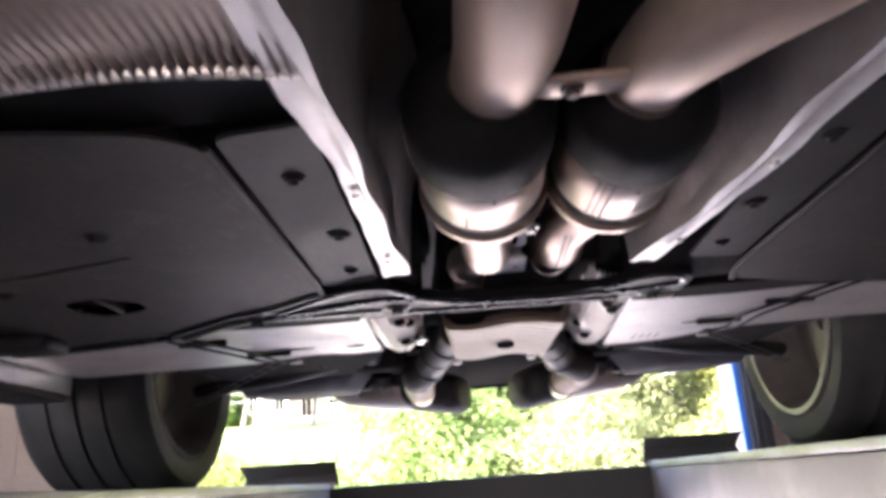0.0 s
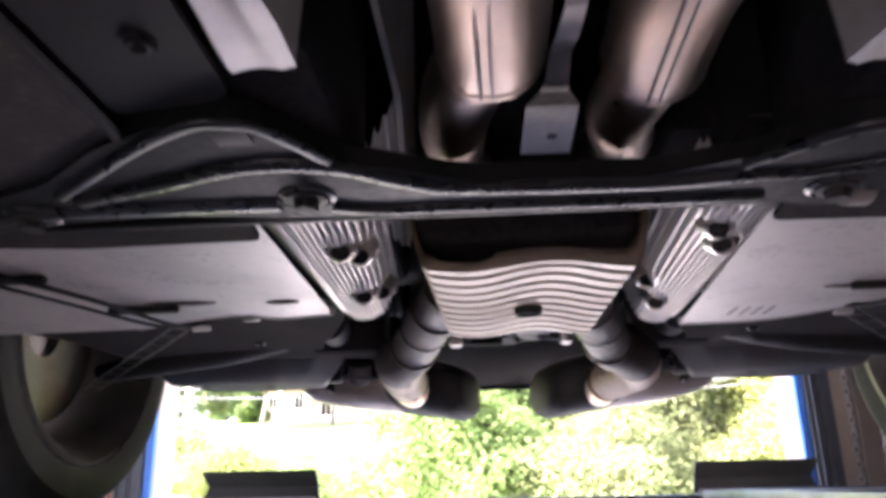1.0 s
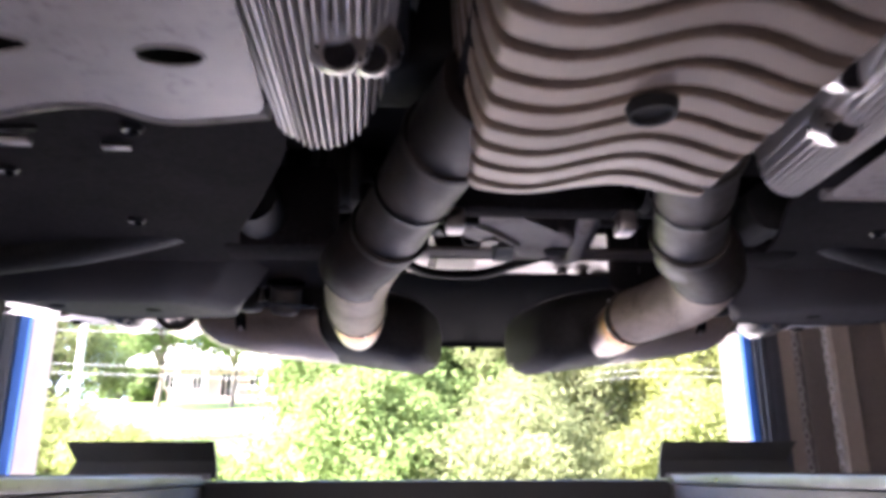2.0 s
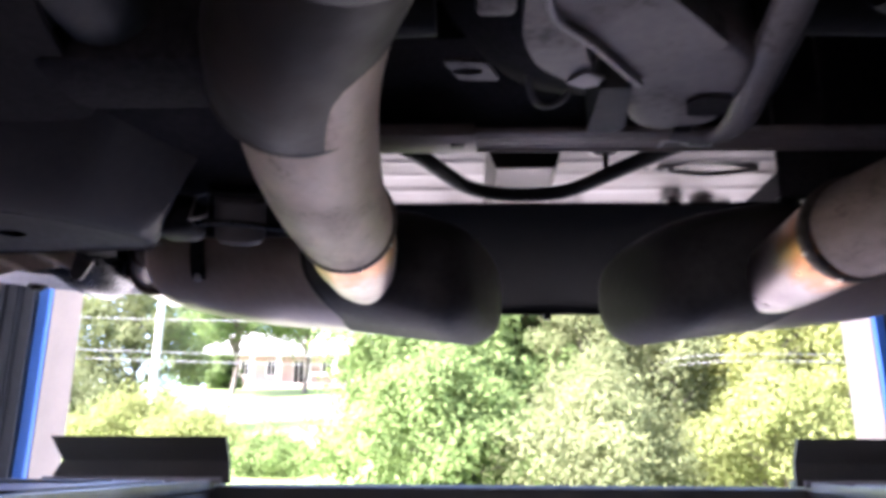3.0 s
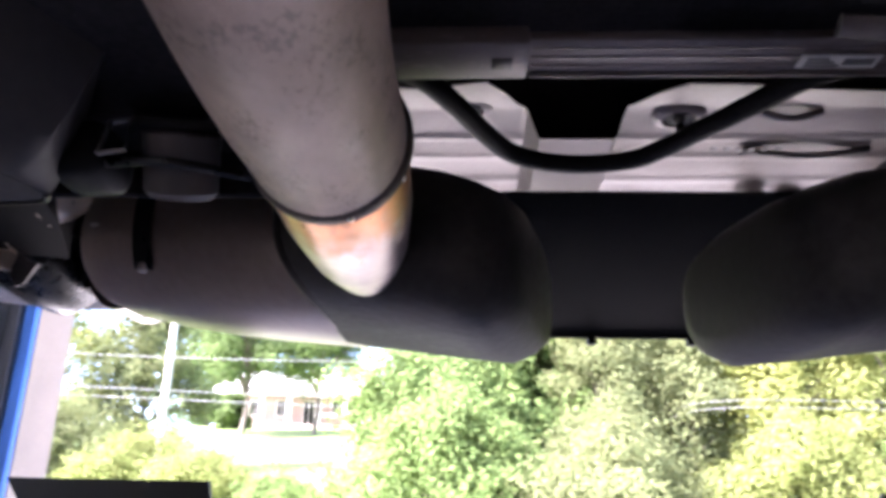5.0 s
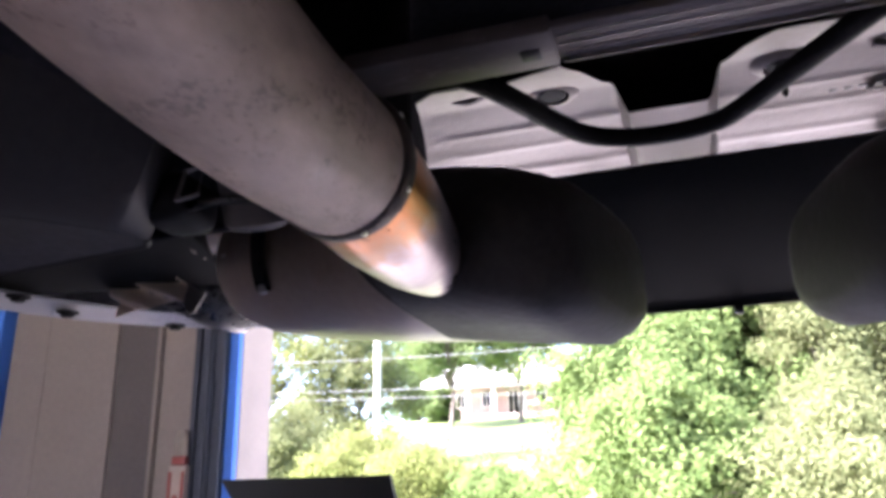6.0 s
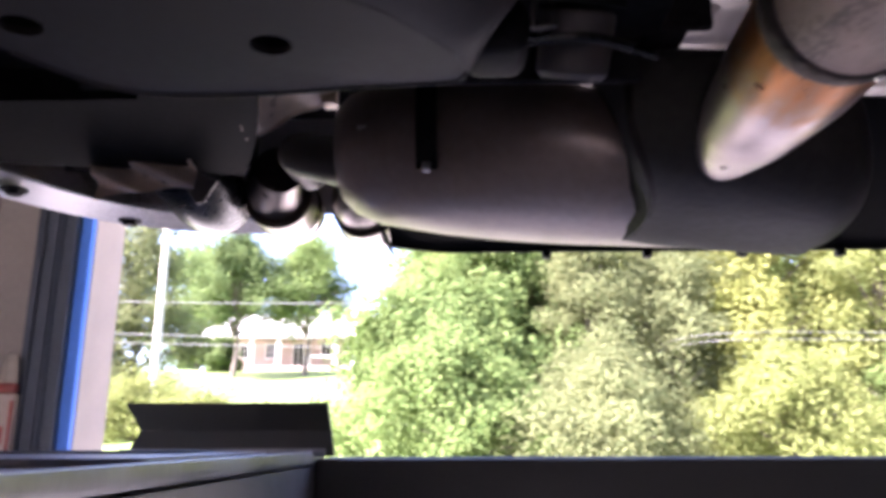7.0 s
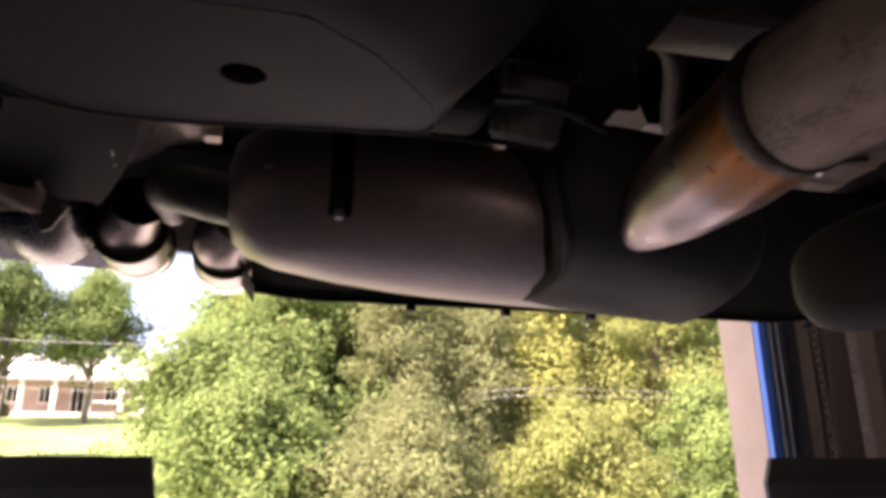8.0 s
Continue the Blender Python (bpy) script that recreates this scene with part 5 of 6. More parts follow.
    if s < 0:
        stub, radii = [(k(0.1757), -0.347, 0.2105), (k(0.1765), -0.295, 0.2062), (k(0.178), -0.243, 0.2030), (k(0.179), -0.205, 0.1990), (k(0.179), -0.186, 0.1965)], [0.0345, 0.0332, 0.0283, 0.0190, 0.0120]
    else:
        stub, radii = [(0.171, -0.347, 0.2035), (0.173, -0.295, 0.203), (0.175, -0.243, 0.203), (0.176, -0.205, 0.203), (0.176, -0.182, 0.203)], [0.0345, 0.0335, 0.032, 0.030, 0.026]
    part("inlet_stub", tube(stub, radii, 44, 8), M_TINT, p, "heat-tinted bright stainless stub")
    # muffler: an oval canister whose outer end lies further back
    a, b = Vector((k(0.055), -0.090, 0.229)), Vector((k(0.455), 0.024, 0.283))
    ax = (b - a).normalized()
    side = Vector((0, -s, 0))
    top = Vector((0, 0, 1))
    L = (b - a).length

    def canister(stations, power=0.95, ahead=0.0, cap=False):
        """Oval rings along the muffler's axis; the cap's outer edge tucks in below, its inner end is turned."""
        bm = bmesh.new()
        rings = []
        for f, hy, hz in stations:
            w = min(1.0, f / 0.45)
            if cap:
                drop = 0.074 - hz if hz > 0.053 else 0.019
            else:
                drop = 0.068 - hz if f < 0.62 else 0.002
            c = a + ax * (f * L) - Vector((0, ahead + (0.022 * w if cap else 0.0), drop))
            rg = []
            for j in range(56):
                t = 2 * math.pi * j / 56
                cs, sn = math.cos(t), math.sin(t)
                q = c + side * (math.copysign(abs(cs) ** power, cs) * hy) + top * (math.copysign(abs(sn) ** power, sn) * hz)
                if cap:
                    q.x -= s * (0.030 * max(0.0, -sn) ** 2 * w * w + 0.27 * (q.y - c.y) * (1 - w))
                rg.append(bm.verts.new(q))
            rings.append(rg)
        for p_, q_ in zip(rings, rings[1:]):
            for j in range(56):
                bm.faces.new((p_[j], p_[(j + 1) % 56], q_[(j + 1) % 56], q_[j]))
        bm.faces.new(rings[0][::-1])
        bm.faces.new(rings[-1])
        return bm
    m = part("muffler", canister([(0.26, 0.076, 0.046), (0.36, 0.086, 0.050), (0.46, 0.096, 0.055), (0.56, 0.102, 0.062), (0.64, 0.098, 0.066), (0.76, 0.090, 0.064), (0.90, 0.080, 0.058), (0.96, 0.070, 0.050), (0.99, 0.055, 0.040), (1.0, 0.035, 0.026)], 0.9, 0.014), M_MUFFLER, car, "brown-grey satin metal muffler canister")
    part("end_cap", canister([(0.030, 0.058, 0.032), (0.040, 0.074, 0.040), (0.062, 0.088, 0.047), (0.100, 0.098, 0.0535), (0.165, 0.104, 0.056), (0.25, 0.106, 0.0570), (0.36, 0.106, 0.0575), (0.440, 0.106, 0.0580), (0.454, 0.104, 0.0575), (0.463, 0.085, 0.054)], 0.70, 0.042, True), M_MUFFLERCAP, m, "matt black muffler end cap")
    part("seam_ring", canister([(0.448, 0.1050, 0.0580), (0.451, 0.1064, 0.0588), (0.458, 0.1064, 0.0588), (0.462, 0.1035, 0.0570)], 0.71, 0.042, True), M_DARKSLEEVE, m, "thin dark seam")
    sg = -1 if side.y > 0 else 1

    def tab(u, v):
        th = -0.60 + 1.9 * v
        c_ = a + ax * ((0.765 + 0.042 * u) * L) - Vector((0, 0.0155, 0.002))
        return c_ + side * (sg * math.cos(th) ** 0.9 * 0.0915 if math.cos(th) > 0 else 0.0) + top * (math.copysign(abs(math.sin(th)) ** 0.9, math.sin(th)) * 0.0655)
    part("strap", sheet(tab, 4, 20, 0.002), M_BLACKSTEEL, m, "short black hanging strap")
    c = Vector(tab(0.5, 0.02))
    part("strap_clip", box(c.x - 0.004, c.x + 0.003, c.y - 0.003, c.y + 0.004, c.z - 0.005, c.z + 0.003, 0.0015), M_ALU_DULL, m, "bright strap clip")
    c2 = a + ax * (0.915 * L) - Vector((0, 0.014, 0)) + side * (0.0755 if side.y < 0 else -0.0755)
    part("stud", box(c2.x - 0.006, c2.x + 0.006, c2.y - 0.003, c2.y + 0.004, 0.272, 0.2745, 0.0008), M_ALU, m)
    # outlet and the pair of tips
    part("tail_pipe", tube([(k(0.44), 0.03, 0.280), (k(0.505), 0.10, 0.318), (k(0.535), 0.20, 0.356), (k(0.535), 0.27, 0.362)], 0.024, 24, 8), M_SLEEVE, car, "dark tail pipe")
    for d, y1, r, zt in ((0.474, 0.425, 0.0425, 0.337), (0.589, 0.42, 0.0455, 0.350)):
        t = part("tailpipe_tip", tube([(k(d - 0.02), 0.24, zt + 0.004), (k(d), 0.31, zt + 0.002), (k(d), y1 - 0.01, zt), (k(d), y1, zt)], [0.030, 0.039, r, r], 44, 6, wall=0.004), M_CHROME, car, "dark chrome round tailpipe tip")
        part("inner_ring", ring((k(d), y1 - 0.030, zt), (0, 1, 0), r - 0.0005, 0.005), M_TIPLIP, t, "bright rolled tip band")
        part("tip_band", ring((k(d), y1 - 0.085, zt + 0.001), (0, 1, 0), r - 0.003, 0.004), M_CHROME, t)
        part("mouth_lip", ring((k(d), y1 - 0.003, zt), (0, 1, 0), r - 0.001, 0.003), M_TIPLIP, t, "bright outer lip")
    part("outer_duct", lathe([(-0.02, 0.001), (-0.02, 0.03), (0.0, 0.046), (0.10, 0.054), (0.15, 0.052), (0.152, 0.046), (0.09, 0.03), (0.06, 0.001)], (k(0.682), 0.205, 0.353), (0, 1, 0.0), 40), M_BLACKSTEEL, car, "glossy black outer duct")
    # foil over the tips
    def foil2(u, v):
        fold = math.sin((u * 0.9 + v * 0.8) * 2 * math.pi * 2.2)
        return (k(0.650 + u * 0.125), 0.150 + 0.030 * v + 0.007 * fold + 0.02 * u, 0.362 - 0.050 * v + 0.004 * fold - 0.006 * u * u)
    part("foil_flap", sheet(foil2, 40, 24, 0.001), M_FOIL, car, "crumpled beige foil flap with slanting folds")
    tr = bmesh.new()
    for yo in (0.0, 0.003):
        tr.faces.new([tr.verts.new((k(d), 0.188 + yo, z)) for d, z in ((0.690, 0.352), (0.652, 0.294), (0.643, 0.296), (0.628, 0.322), (0.640, 0.326), (0.684, 0.356))])
    tr.verts.ensure_lookup_table()
    for q in range(6):
        tr.faces.new((tr.verts[q], tr.verts[(q + 1) % 6], tr.verts[6 + (q + 1) % 6], tr.verts[6 + q]))
    part("duct_bracket", tr, M_CASTALU, car, "bent bright bracket beside the duct", smooth=False)
    def foil_panel(u, v):
        low = 0.382 - 0.046 * u ** 1.5
        return (k(0.478 + 0.094 * u - 0.012 * (1 - v) * u), -0.02 + 0.125 * v + 0.004 * math.sin(u * 6 + v * 5), low + 0.022 * (1 - v) + 0.003 * math.sin(u * 11 + v * 9))
    fb = part("foil_panel", sheet(foil_panel, 24, 18, 0.002), M_FOIL, car, "beige bent foil panel over the tips")
    part("panel_fold", tube([(k(0.492), 0.070, 0.386), (k(0.52), 0.072, 0.381), (k(0.552), 0.074, 0.371)], 0.0028, 8, 4), M_SLEEVE, fb)
    part("panel_clip", plate(rounded([(k(0.474), 0.092), (k(0.490), 0.092), (k(0.490), 0.108), (k(0.474), 0.108)], 0.003), 0.374, 0.394), M_FOIL, fb)
    part("panel_lip", tube([foil_panel(q / 8, 1.0) for q in range(9)], 0.0022, 8, 3), M_FOIL, fb)
    # black boxes and sheets added so that these gaps read as deep shade
    part("muffler_fill", box(min(k(0.30), k(0.47)), max(k(0.30), k(0.47)), -0.225, -0.10, 0.315, 0.43, 0.02), M_SHADEBLACK, car, "black filler box in the dark space above the muffler")
    part("gap_fill_sheet", box(min(k(0.232), k(0.58)), max(k(0.232), k(0.58)), -0.226, -0.218, 0.237, 0.43, 0.003), M_SHADEBLACK, car, "black filler sheet for the dark gap above the muffler")
    part("fill_sheet_end", box(min(k(0.186), k(0.231)), max(k(0.186), k(0.231)), -0.226, -0.218, 0.272, 0.43, 0.003), M_SHADEBLACK, car)
    part("hanger_fill", box(min(k(0.222 if s < 0 else 0.31), k(0.345)), max(k(0.222 if s < 0 else 0.31), k(0.345)), -0.47, -0.228, 0.264, 0.268, 0.002), M_SHADEBLACK, car, "black filler sheet above the hanger")
    part("bumper_fill", box(min(k(0.62), k(0.885)), max(k(0.62), k(0.885)), 0.315, 0.323, 0.385, 0.66, 0.003), M_SHADEBLACK, car, "black filler sheet inside the bumper")
    # hanger bracket in front of the muffler
    hg = part("muffler_hanger", box(min(k(0.306), k(0.342)), max(k(0.306), k(0.342)), -0.296, -0.252, 0.222, 0.254, 0.010, seg=3), M_PLASTIC, car, "black rubber muffler hanger block")
    part("hanger_cup", lathe([(-0.024, 0.001), (-0.024, 0.017), (-0.020, 0.0205), (0.012, 0.0215), (0.014, 0.019), (0.014, 0.001)], (k(0.278), -0.262, 0.246), (0.1, -0.55, 1), 28), M_CUP, hg, "grey hanger cup")
    part("cup_cap", lathe([(0.0165, 0.001), (0.0165, 0.026), (0.021, 0.026), (0.022, 0.001)], (k(0.278), -0.262, 0.246), (0.1, -0.55, 1), 28), M_PLASTIC, hg)
    part("hanger_frame", tube([(k(0.306), -0.300, 0.229), (k(0.304), -0.296, 0.249), (k(0.295), -0.292, 0.253), (k(0.294), -0.296, 0.233), (k(0.306), -0.300, 0.229)], 0.0015, 8, 1, False), M_CASTALU, hg)
    part("hanger_tie", tube([(k(0.31), -0.286, 0.230), (k(0.275), -0.290, 0.229), (k(0.235), -0.268, 0.230)], 0.0028, 8, 6), M_BLACKSTEEL, hg)
    part("hanger_strut", box(min(k(0.20), k(0.226)), max(k(0.20), k(0.226)), -0.225, -0.185, 0.270, 0.37, 0.005), M_SHADEBLACK, hg)
    # flat grey cover ahead of the muffler
    o = [(k(0.60), -0.36), (k(0.567), -0.311), (k(0.551), -0.287), (k(0.533), -0.270), (k(0.505), -0.2605), (k(0.455), -0.2605), (k(0.40), -0.267), (k(0.350), -0.272), (k(0.340), -0.281), (k(0.346), -0.305), (k(0.378), -0.342), (k(0.41), -0.365), (k(0.60), -0.365)]
    cv = part("rear_cover", plate(rounded(o, 0.008), 0.2135, 0.2175, [oval(k(0.436), -0.314, 0.0105, 0.0095), oval(k(0.548), -0.335, 0.010, 0.009)]), M_GREYTRAY, car, "grey plastic rear cover with round drain holes", smooth=False)
    part("cover_lip", tube([(x, y, 0.2145) for x, y in o[1:9]], 0.0022, 8, 5), M_GREYTRAY, cv)
    # black cup added as the inner shade of the drain hole
    part("drain_cup", lathe([(0.004, 0.0125), (0.012, 0.012), (0.013, 0.0001)], (k(0.436), -0.314, 0.2135), (0, 0, 1), 20), M_SHADEBLACK, cv)
    rim = [(0.60, -0.3655, 0.0, -0.14), (0.50, -0.3655, 0.0, -0.14), (0.41, -0.3655, -0.04, -0.13), (0.378, -0.3425, -0.07, -0.09), (0.346, -0.3055, -0.07, -0.04), (0.3395, -0.281, -0.02, -0.004)]

    def sweep(u, v):
        g = u * (len(rim) - 1)
        q = min(int(g), len(rim) - 2)
        x_, y_, dx_, dy_ = [c0 + (c1 - c0) * (g - q) for c0, c1 in zip(rim[q], rim[q + 1])]
        return (k(x_ + dx_ * v), y_ + dy_ * v, 0.2137 + 0.075 * v ** 1.8)
    part("cover_front", sheet(sweep, 40, 24, 0.004), M_GREYTRAY, cv, "cover sweeping up towards the axle")
    part("cover_flank", plate(rounded([(k(0.28), -0.45), (k(0.58), -0.45), (k(0.57), -0.80), (k(0.30), -0.80)], 0.03), 0.31, 0.314), M_SHADEBLACK, car, "black pan above the arms", smooth=False)


for s in (-1, 1):
    rear_exhaust(s)

# extruded beam with stickers and the bent strap behind it
beam = part("rear_beam", box(-0.215, 0.30, -0.2765, -0.2425, 0.3105, 0.317, 0.002), M_BEAM, car, "extruded aluminium rear beam")
for y in (-0.2685, -0.2595, -0.2505):
    part("beam_ridge", box(-0.085, 0.299, y - 0.0008, y + 0.0008, 0.3099, 0.3106, 0.0002), M_BEAM, beam)
part("beam_lower_lip", box(-0.085, 0.30, -0.2425, -0.2395, 0.3085, 0.322, 0.001), M_BEAM, beam)
part("beam_end_sleeve", box(-0.215, -0.087, -0.2785, -0.2395, 0.3075, 0.3195, 0.002), M_BEAM, beam, "scuffed end sleeve")
part("sleeve_stamp", box(-0.108, -0.096, -0.263, -0.252, 0.3066, 0.3076, 0.0004), M_SLEEVE, beam)
lab = part("sticker", box(0.069, 0.114, -0.2635, -0.2505, 0.3080, 0.3090, 0.0), M_LABEL, beam, "printed paper sticker")
for i in range(3):
    part("print_bar", box(0.073, 0.085 + i * 0.004, -0.261 + i * 0.0035, -0.2592 + i * 0.0035, 0.3074, 0.3079, 0.0), M_LABELINK, lab)
part("print_bar", box(0.094, 0.111, -0.260, -0.2545, 0.3074, 0.3079, 0.0), M_LABELINK, lab)
strap_line = [(-0.190, -0.236), (-0.158, -0.215), (-0.135, -0.180), (-0.112, -0.134), (-0.090, -0.098), (-0.060, -0.080), (-0.025, -0.076), (0.008, -0.084), (0.028, -0.104), (0.052, -0.140), (0.080, -0.182), (0.104, -0.214), (0.15, -0.236)]
part("bent_strap", tube([(x, y, 0.328) for x, y in strap_line], 0.0078, 14, 8, flat=1.0), M_PLASTIC, car, "black bent safety strap")


# aluminium plate under the trunk: two front lobes, a pressed-down middle channel, ribs and studs
def trunk_front(x):
    """The plate's front edge."""
    pts = [(-0.30, 0.14), (-0.275, 0.055), (-0.25, -0.045), (-0.225, -0.072), (-0.185, -0.068), (-0.160, -0.060), (-0.135, -0.074), (-0.108, -0.080), (-0.090, -0.045), (-0.078, -0.012), (-0.066, -0.004),
           (0.018, -0.004), (0.029, -0.010), (0.042, -0.045), (0.064, -0.074), (0.115, -0.072), (0.16, -0.060), (0.28, -0.050), (0.31, -0.035), (0.345, 0.02)]
    for (a, ya), (b, yb) in zip(pts, pts[1:]):
        if x <= b:
            return ya + (yb - ya) * (x - a) / (b - a)
    return pts[-1][1]


def trunk_plate(u, v):
    x = -0.30 + 0.622 * u
    y0 = trunk_front(x)
    y = y0 + (0.372 - y0) * v
    bump = lambda c, w: math.exp(-((y - c) / w) ** 2)
    f = min(1.0, max(0.0, (y + 0.075) / 0.075))
    z = 0.403 + 0.019 * f
    # pressed-down middle channel with slanted cheeks
    ch = min(1.0, max(0.0, (0.047 - abs(x + 0.0225 - 0.012 * y)) / 0.011))
    z -= 0.034 * ch
    if ch < 0.5:
        z -= 0.0018 * bump(0.060, 0.005) + 0.0014 * bump(0.105, 0.006) + 0.0018 * bump(0.165, 0.008) + 0.0014 * bump(0.225, 0.006)
        z += 0.0004 * math.sin(y * 70 + x * 11)
    return (x, y, z)


tp = part("trunk_shield", sheet(trunk_plate, 172, 90, 0.002), M_PLATE, car, "pale pressed aluminium shield under the trunk")
for x0, x1, y in ((-0.225, -0.180, -0.030), (0.15, 0.21, 0.005), (0.16, 0.29, 0.085)):
    part("pressed_bead", tube([(x0, y, 0.420), ((x0 + x1) / 2, y + 0.004, 0.4145), (x1, y, 0.420)], 0.005, 8, 4, flat=0.7), M_PLATE, tp)
for x, y in ((-0.126, -0.005), (0.077, 0.012)):
    part("dished_hole", lathe([(0.004, 0.0001), (0.004, 0.013), (-0.003, 0.016), (-0.002, 0.021), (0.003, 0.026)], (x, y, 0.4185), (0, 0, 1), 28), M_PLATE, tp)
    # dark disc in the dish, coloured as the shade of the hole
    part("hole_floor", lathe([(0, 0.0001), (0, 0.0125), (0.003, 0.013)], (x, y, 0.4165), (0, 0, 1), 24), M_HOLESHADE, tp)
for x, y in ((0.077, 0.012), (0.078, 0.252), (-0.115, 0.25)):
    part("stud_bolt", lathe([(0.004, 0.006), (-0.006, 0.006), (-0.008, 0.0035), (-0.030, 0.003), (-0.034, 0.0001)], (x, y, 0.4195), (0, 0, 1), 14), M_SLEEVE, tp)
part("plate_nut", bolt_mesh(0.300, 0.262, 0.418, 0.018, 0.012), M_CASTALU, tp)
part("plate_nut", bolt_mesh(0.208, 0.20, 0.416, 0.014, 0.01), M_CASTALU, tp)
part("plate_nut", bolt_mesh(0.255, 0.215, 0.417, 0.014, 0.008), M_CASTALU, tp)
for k in range(6):
    part("stamped_mark", box(0.125 + k * 0.013, 0.132 + k * 0.013, 0.072, 0.079, 0.4160, 0.4168, 0.0002), M_SLEEVE, tp)
part("side_bracket", sheet(lambda u, v: (0.318 + 0.05 * v, -0.06 + u * 0.16, 0.412 - 0.045 * v + 0.01 * math.sin(u * 9)), 12, 8, 0.002), M_DARKCAST, car, "bent dark metal bracket")
part("side_bracket", sheet(lambda u, v: (0.315 - 0.01 * v + 0.1 * u, 0.24 + 0.05 * v, 0.425 - 0.07 * u), 10, 8, 0.002), M_DARKCAST, car, "bent dark metal bracket")
# black box added as the shade of the open space above the notch
part("notch_shade", box(-0.36, 0.40, -0.20, 0.38, 0.446, 0.49, 0.006), M_SHADEBLACK, car, "black box for the shade above the notch")

# rear bumper: black centre diffuser and silver outer skirt
def diffuser(u, v):
    x = -0.445 + u * 0.86
    ends = max(0.0, abs(u - 0.5) * 2 - 0.86) / 0.14
    return (x, 0.10 + v * 0.275, 0.375 - 0.091 * v ** 0.8 + 0.010 * ends)


df = part("rear_diffuser", sheet(diffuser, 40, 14, 0.004), M_DIFFUSER, car, "black plastic rear diffuser")
part("diffuser_edge", tube([(-0.445 + 0.86 * k / 12, 0.376, 0.285 + (0.008 if k in (0, 12) else 0.0)) for k in range(13)], 0.0055, 10, 4), M_DIFFUSER, df)
for x in (-0.229, -0.09, 0.04, 0.174):
    part("edge_clip", box(x - 0.006, x + 0.006, 0.368, 0.384, 0.271, 0.283, 0.002), M_PLASTIC, df)
for s in (-1, 1):
    part("diffuser_cheek", sheet(lambda u, v: (X(s, 0.425 + 0.035 * u), 0.30 + 0.09 * v, 0.275 + 0.06 * u * (1 - 0.2 * v)), 8, 8, 0.004), M_DIFFUSER, df)


def skirt_line():
    """The lower edge of the bumper from beside the tips round to the wheel arch."""
    pts = [(0.60, 0.475, 0.335), (0.74, 0.455, 0.335), (0.86, 0.38, 0.335), (0.925, 0.22, 0.325), (0.94, 0.04, 0.315), (0.935, -0.04, 0.32)]
    return spline(pts, 6)


def skirt(s):
    line = skirt_line()

    def fn(u, v):
        f = u * (len(line) - 1)
        i = min(int(f), len(line) - 2)
        p = line[i].lerp(line[i + 1], f - i)
        if v < 0.3:
            w = 1 - v / 0.3
            q = Vector((0.35, 0.0, 0)) - Vector((p.x, p.y, 0))
            q = q.normalized() * 0.055 * w
            return (X(s, p.x + q.x), p.y + q.y, p.z + 0.012 * w)
        w = (v - 0.3) / 0.7
        return (X(s, p.x + 0.035 * math.sin(w * 2.2)), p.y + 0.04 * math.sin(w * 2.2) * (1 if p.y > 0.2 else 0.2), p.z + 0.30 * w)
    sk = part("bumper_skirt", sheet(fn, 40, 20, 0.004), M_PAINT, car, "silver painted bumper skirt")
    for d, y in ((0.885, 0.23), (0.875, 0.13), (0.80, 0.37)):
        part("skirt_clip", bolt_mesh(X(s, d), y, 0.329, 0.012, 0.006), M_PLASTIC, sk)


for s in (-1, 1):
    skirt(s)
# upper body: flanks, sills and roof, closing the car from above
part("rear_panel", sheet(lambda u, v: (X(-1, 0.90) + u * 1.80, 0.50 - 0.12 * (2 * u - 1) ** 4 - 0.05 * v, 0.37 + v * 0.45), 24, 6, 0.01), M_PAINT, car, "silver rear bumper face")


def flank(s):
    pts = [(0.40, 0.60), (0.0, 0.62), (-0.03, 0.36), (-0.79, 0.36), (-0.80, 0.19), (-2.70, 0.19), (-2.72, 0.36), (-3.48, 0.36), (-3.5, 0.25), (-3.75, 0.25), (-3.8, 0.62), (-3.0, 0.78), (-2.3, 0.85), (-0.6, 0.90), (0.3, 0.86)]
    bm = bmesh.new()
    for x in (0.90, 0.80):
        bm.faces.new([bm.verts.new((X(s, x - (0.02 if z > 0.8 else 0)), y, z)) for y, z in pts])
    bm.verts.ensure_lookup_table()
    n = len(pts)
    for k in range(n):
        bm.faces.new((bm.verts[k], bm.verts[(k + 1) % n], bm.verts[n + (k + 1) % n], bm.verts[n + k]))
    part("body_side", bm, M_PAINT, car, "silver body side with wheel cut-outs", smooth=False)
    part("sill", box(min(X(s, 0.795), X(s, 0.90)), max(X(s, 0.795), X(s, 0.90)), -2.68, -0.82, 0.175, 0.189, 0.005), M_PLASTIC, car, "black sill strip")


for s in (-1, 1):
    flank(s)


def cabin(u, v):
    prof = [(-3.85, 0.55), (-3.7, 0.72), (-2.75, 0.86), (-1.95, 1.22), (-1.2, 1.27), (-0.35, 1.05), (0.2, 0.90), (0.45, 0.82)]
    f = u * (len(prof) - 1)
    i = min(int(f), len(prof) - 2)
    y = prof[i][0] + (prof[i + 1][0] - prof[i][0]) * (f - i)
    z = prof[i][1] + (prof[i + 1][1] - prof[i][1]) * (f - i)
    w = 2 * v - 1
    base = min(z, 0.87)
    drop = abs(w) ** 3
    return (CX + w * 0.89, y, z - (z - base + 0.01) * drop)


part("upper_body", sheet(cabin, 56, 24, 0.01), M_PAINT, car, "silver upper body")

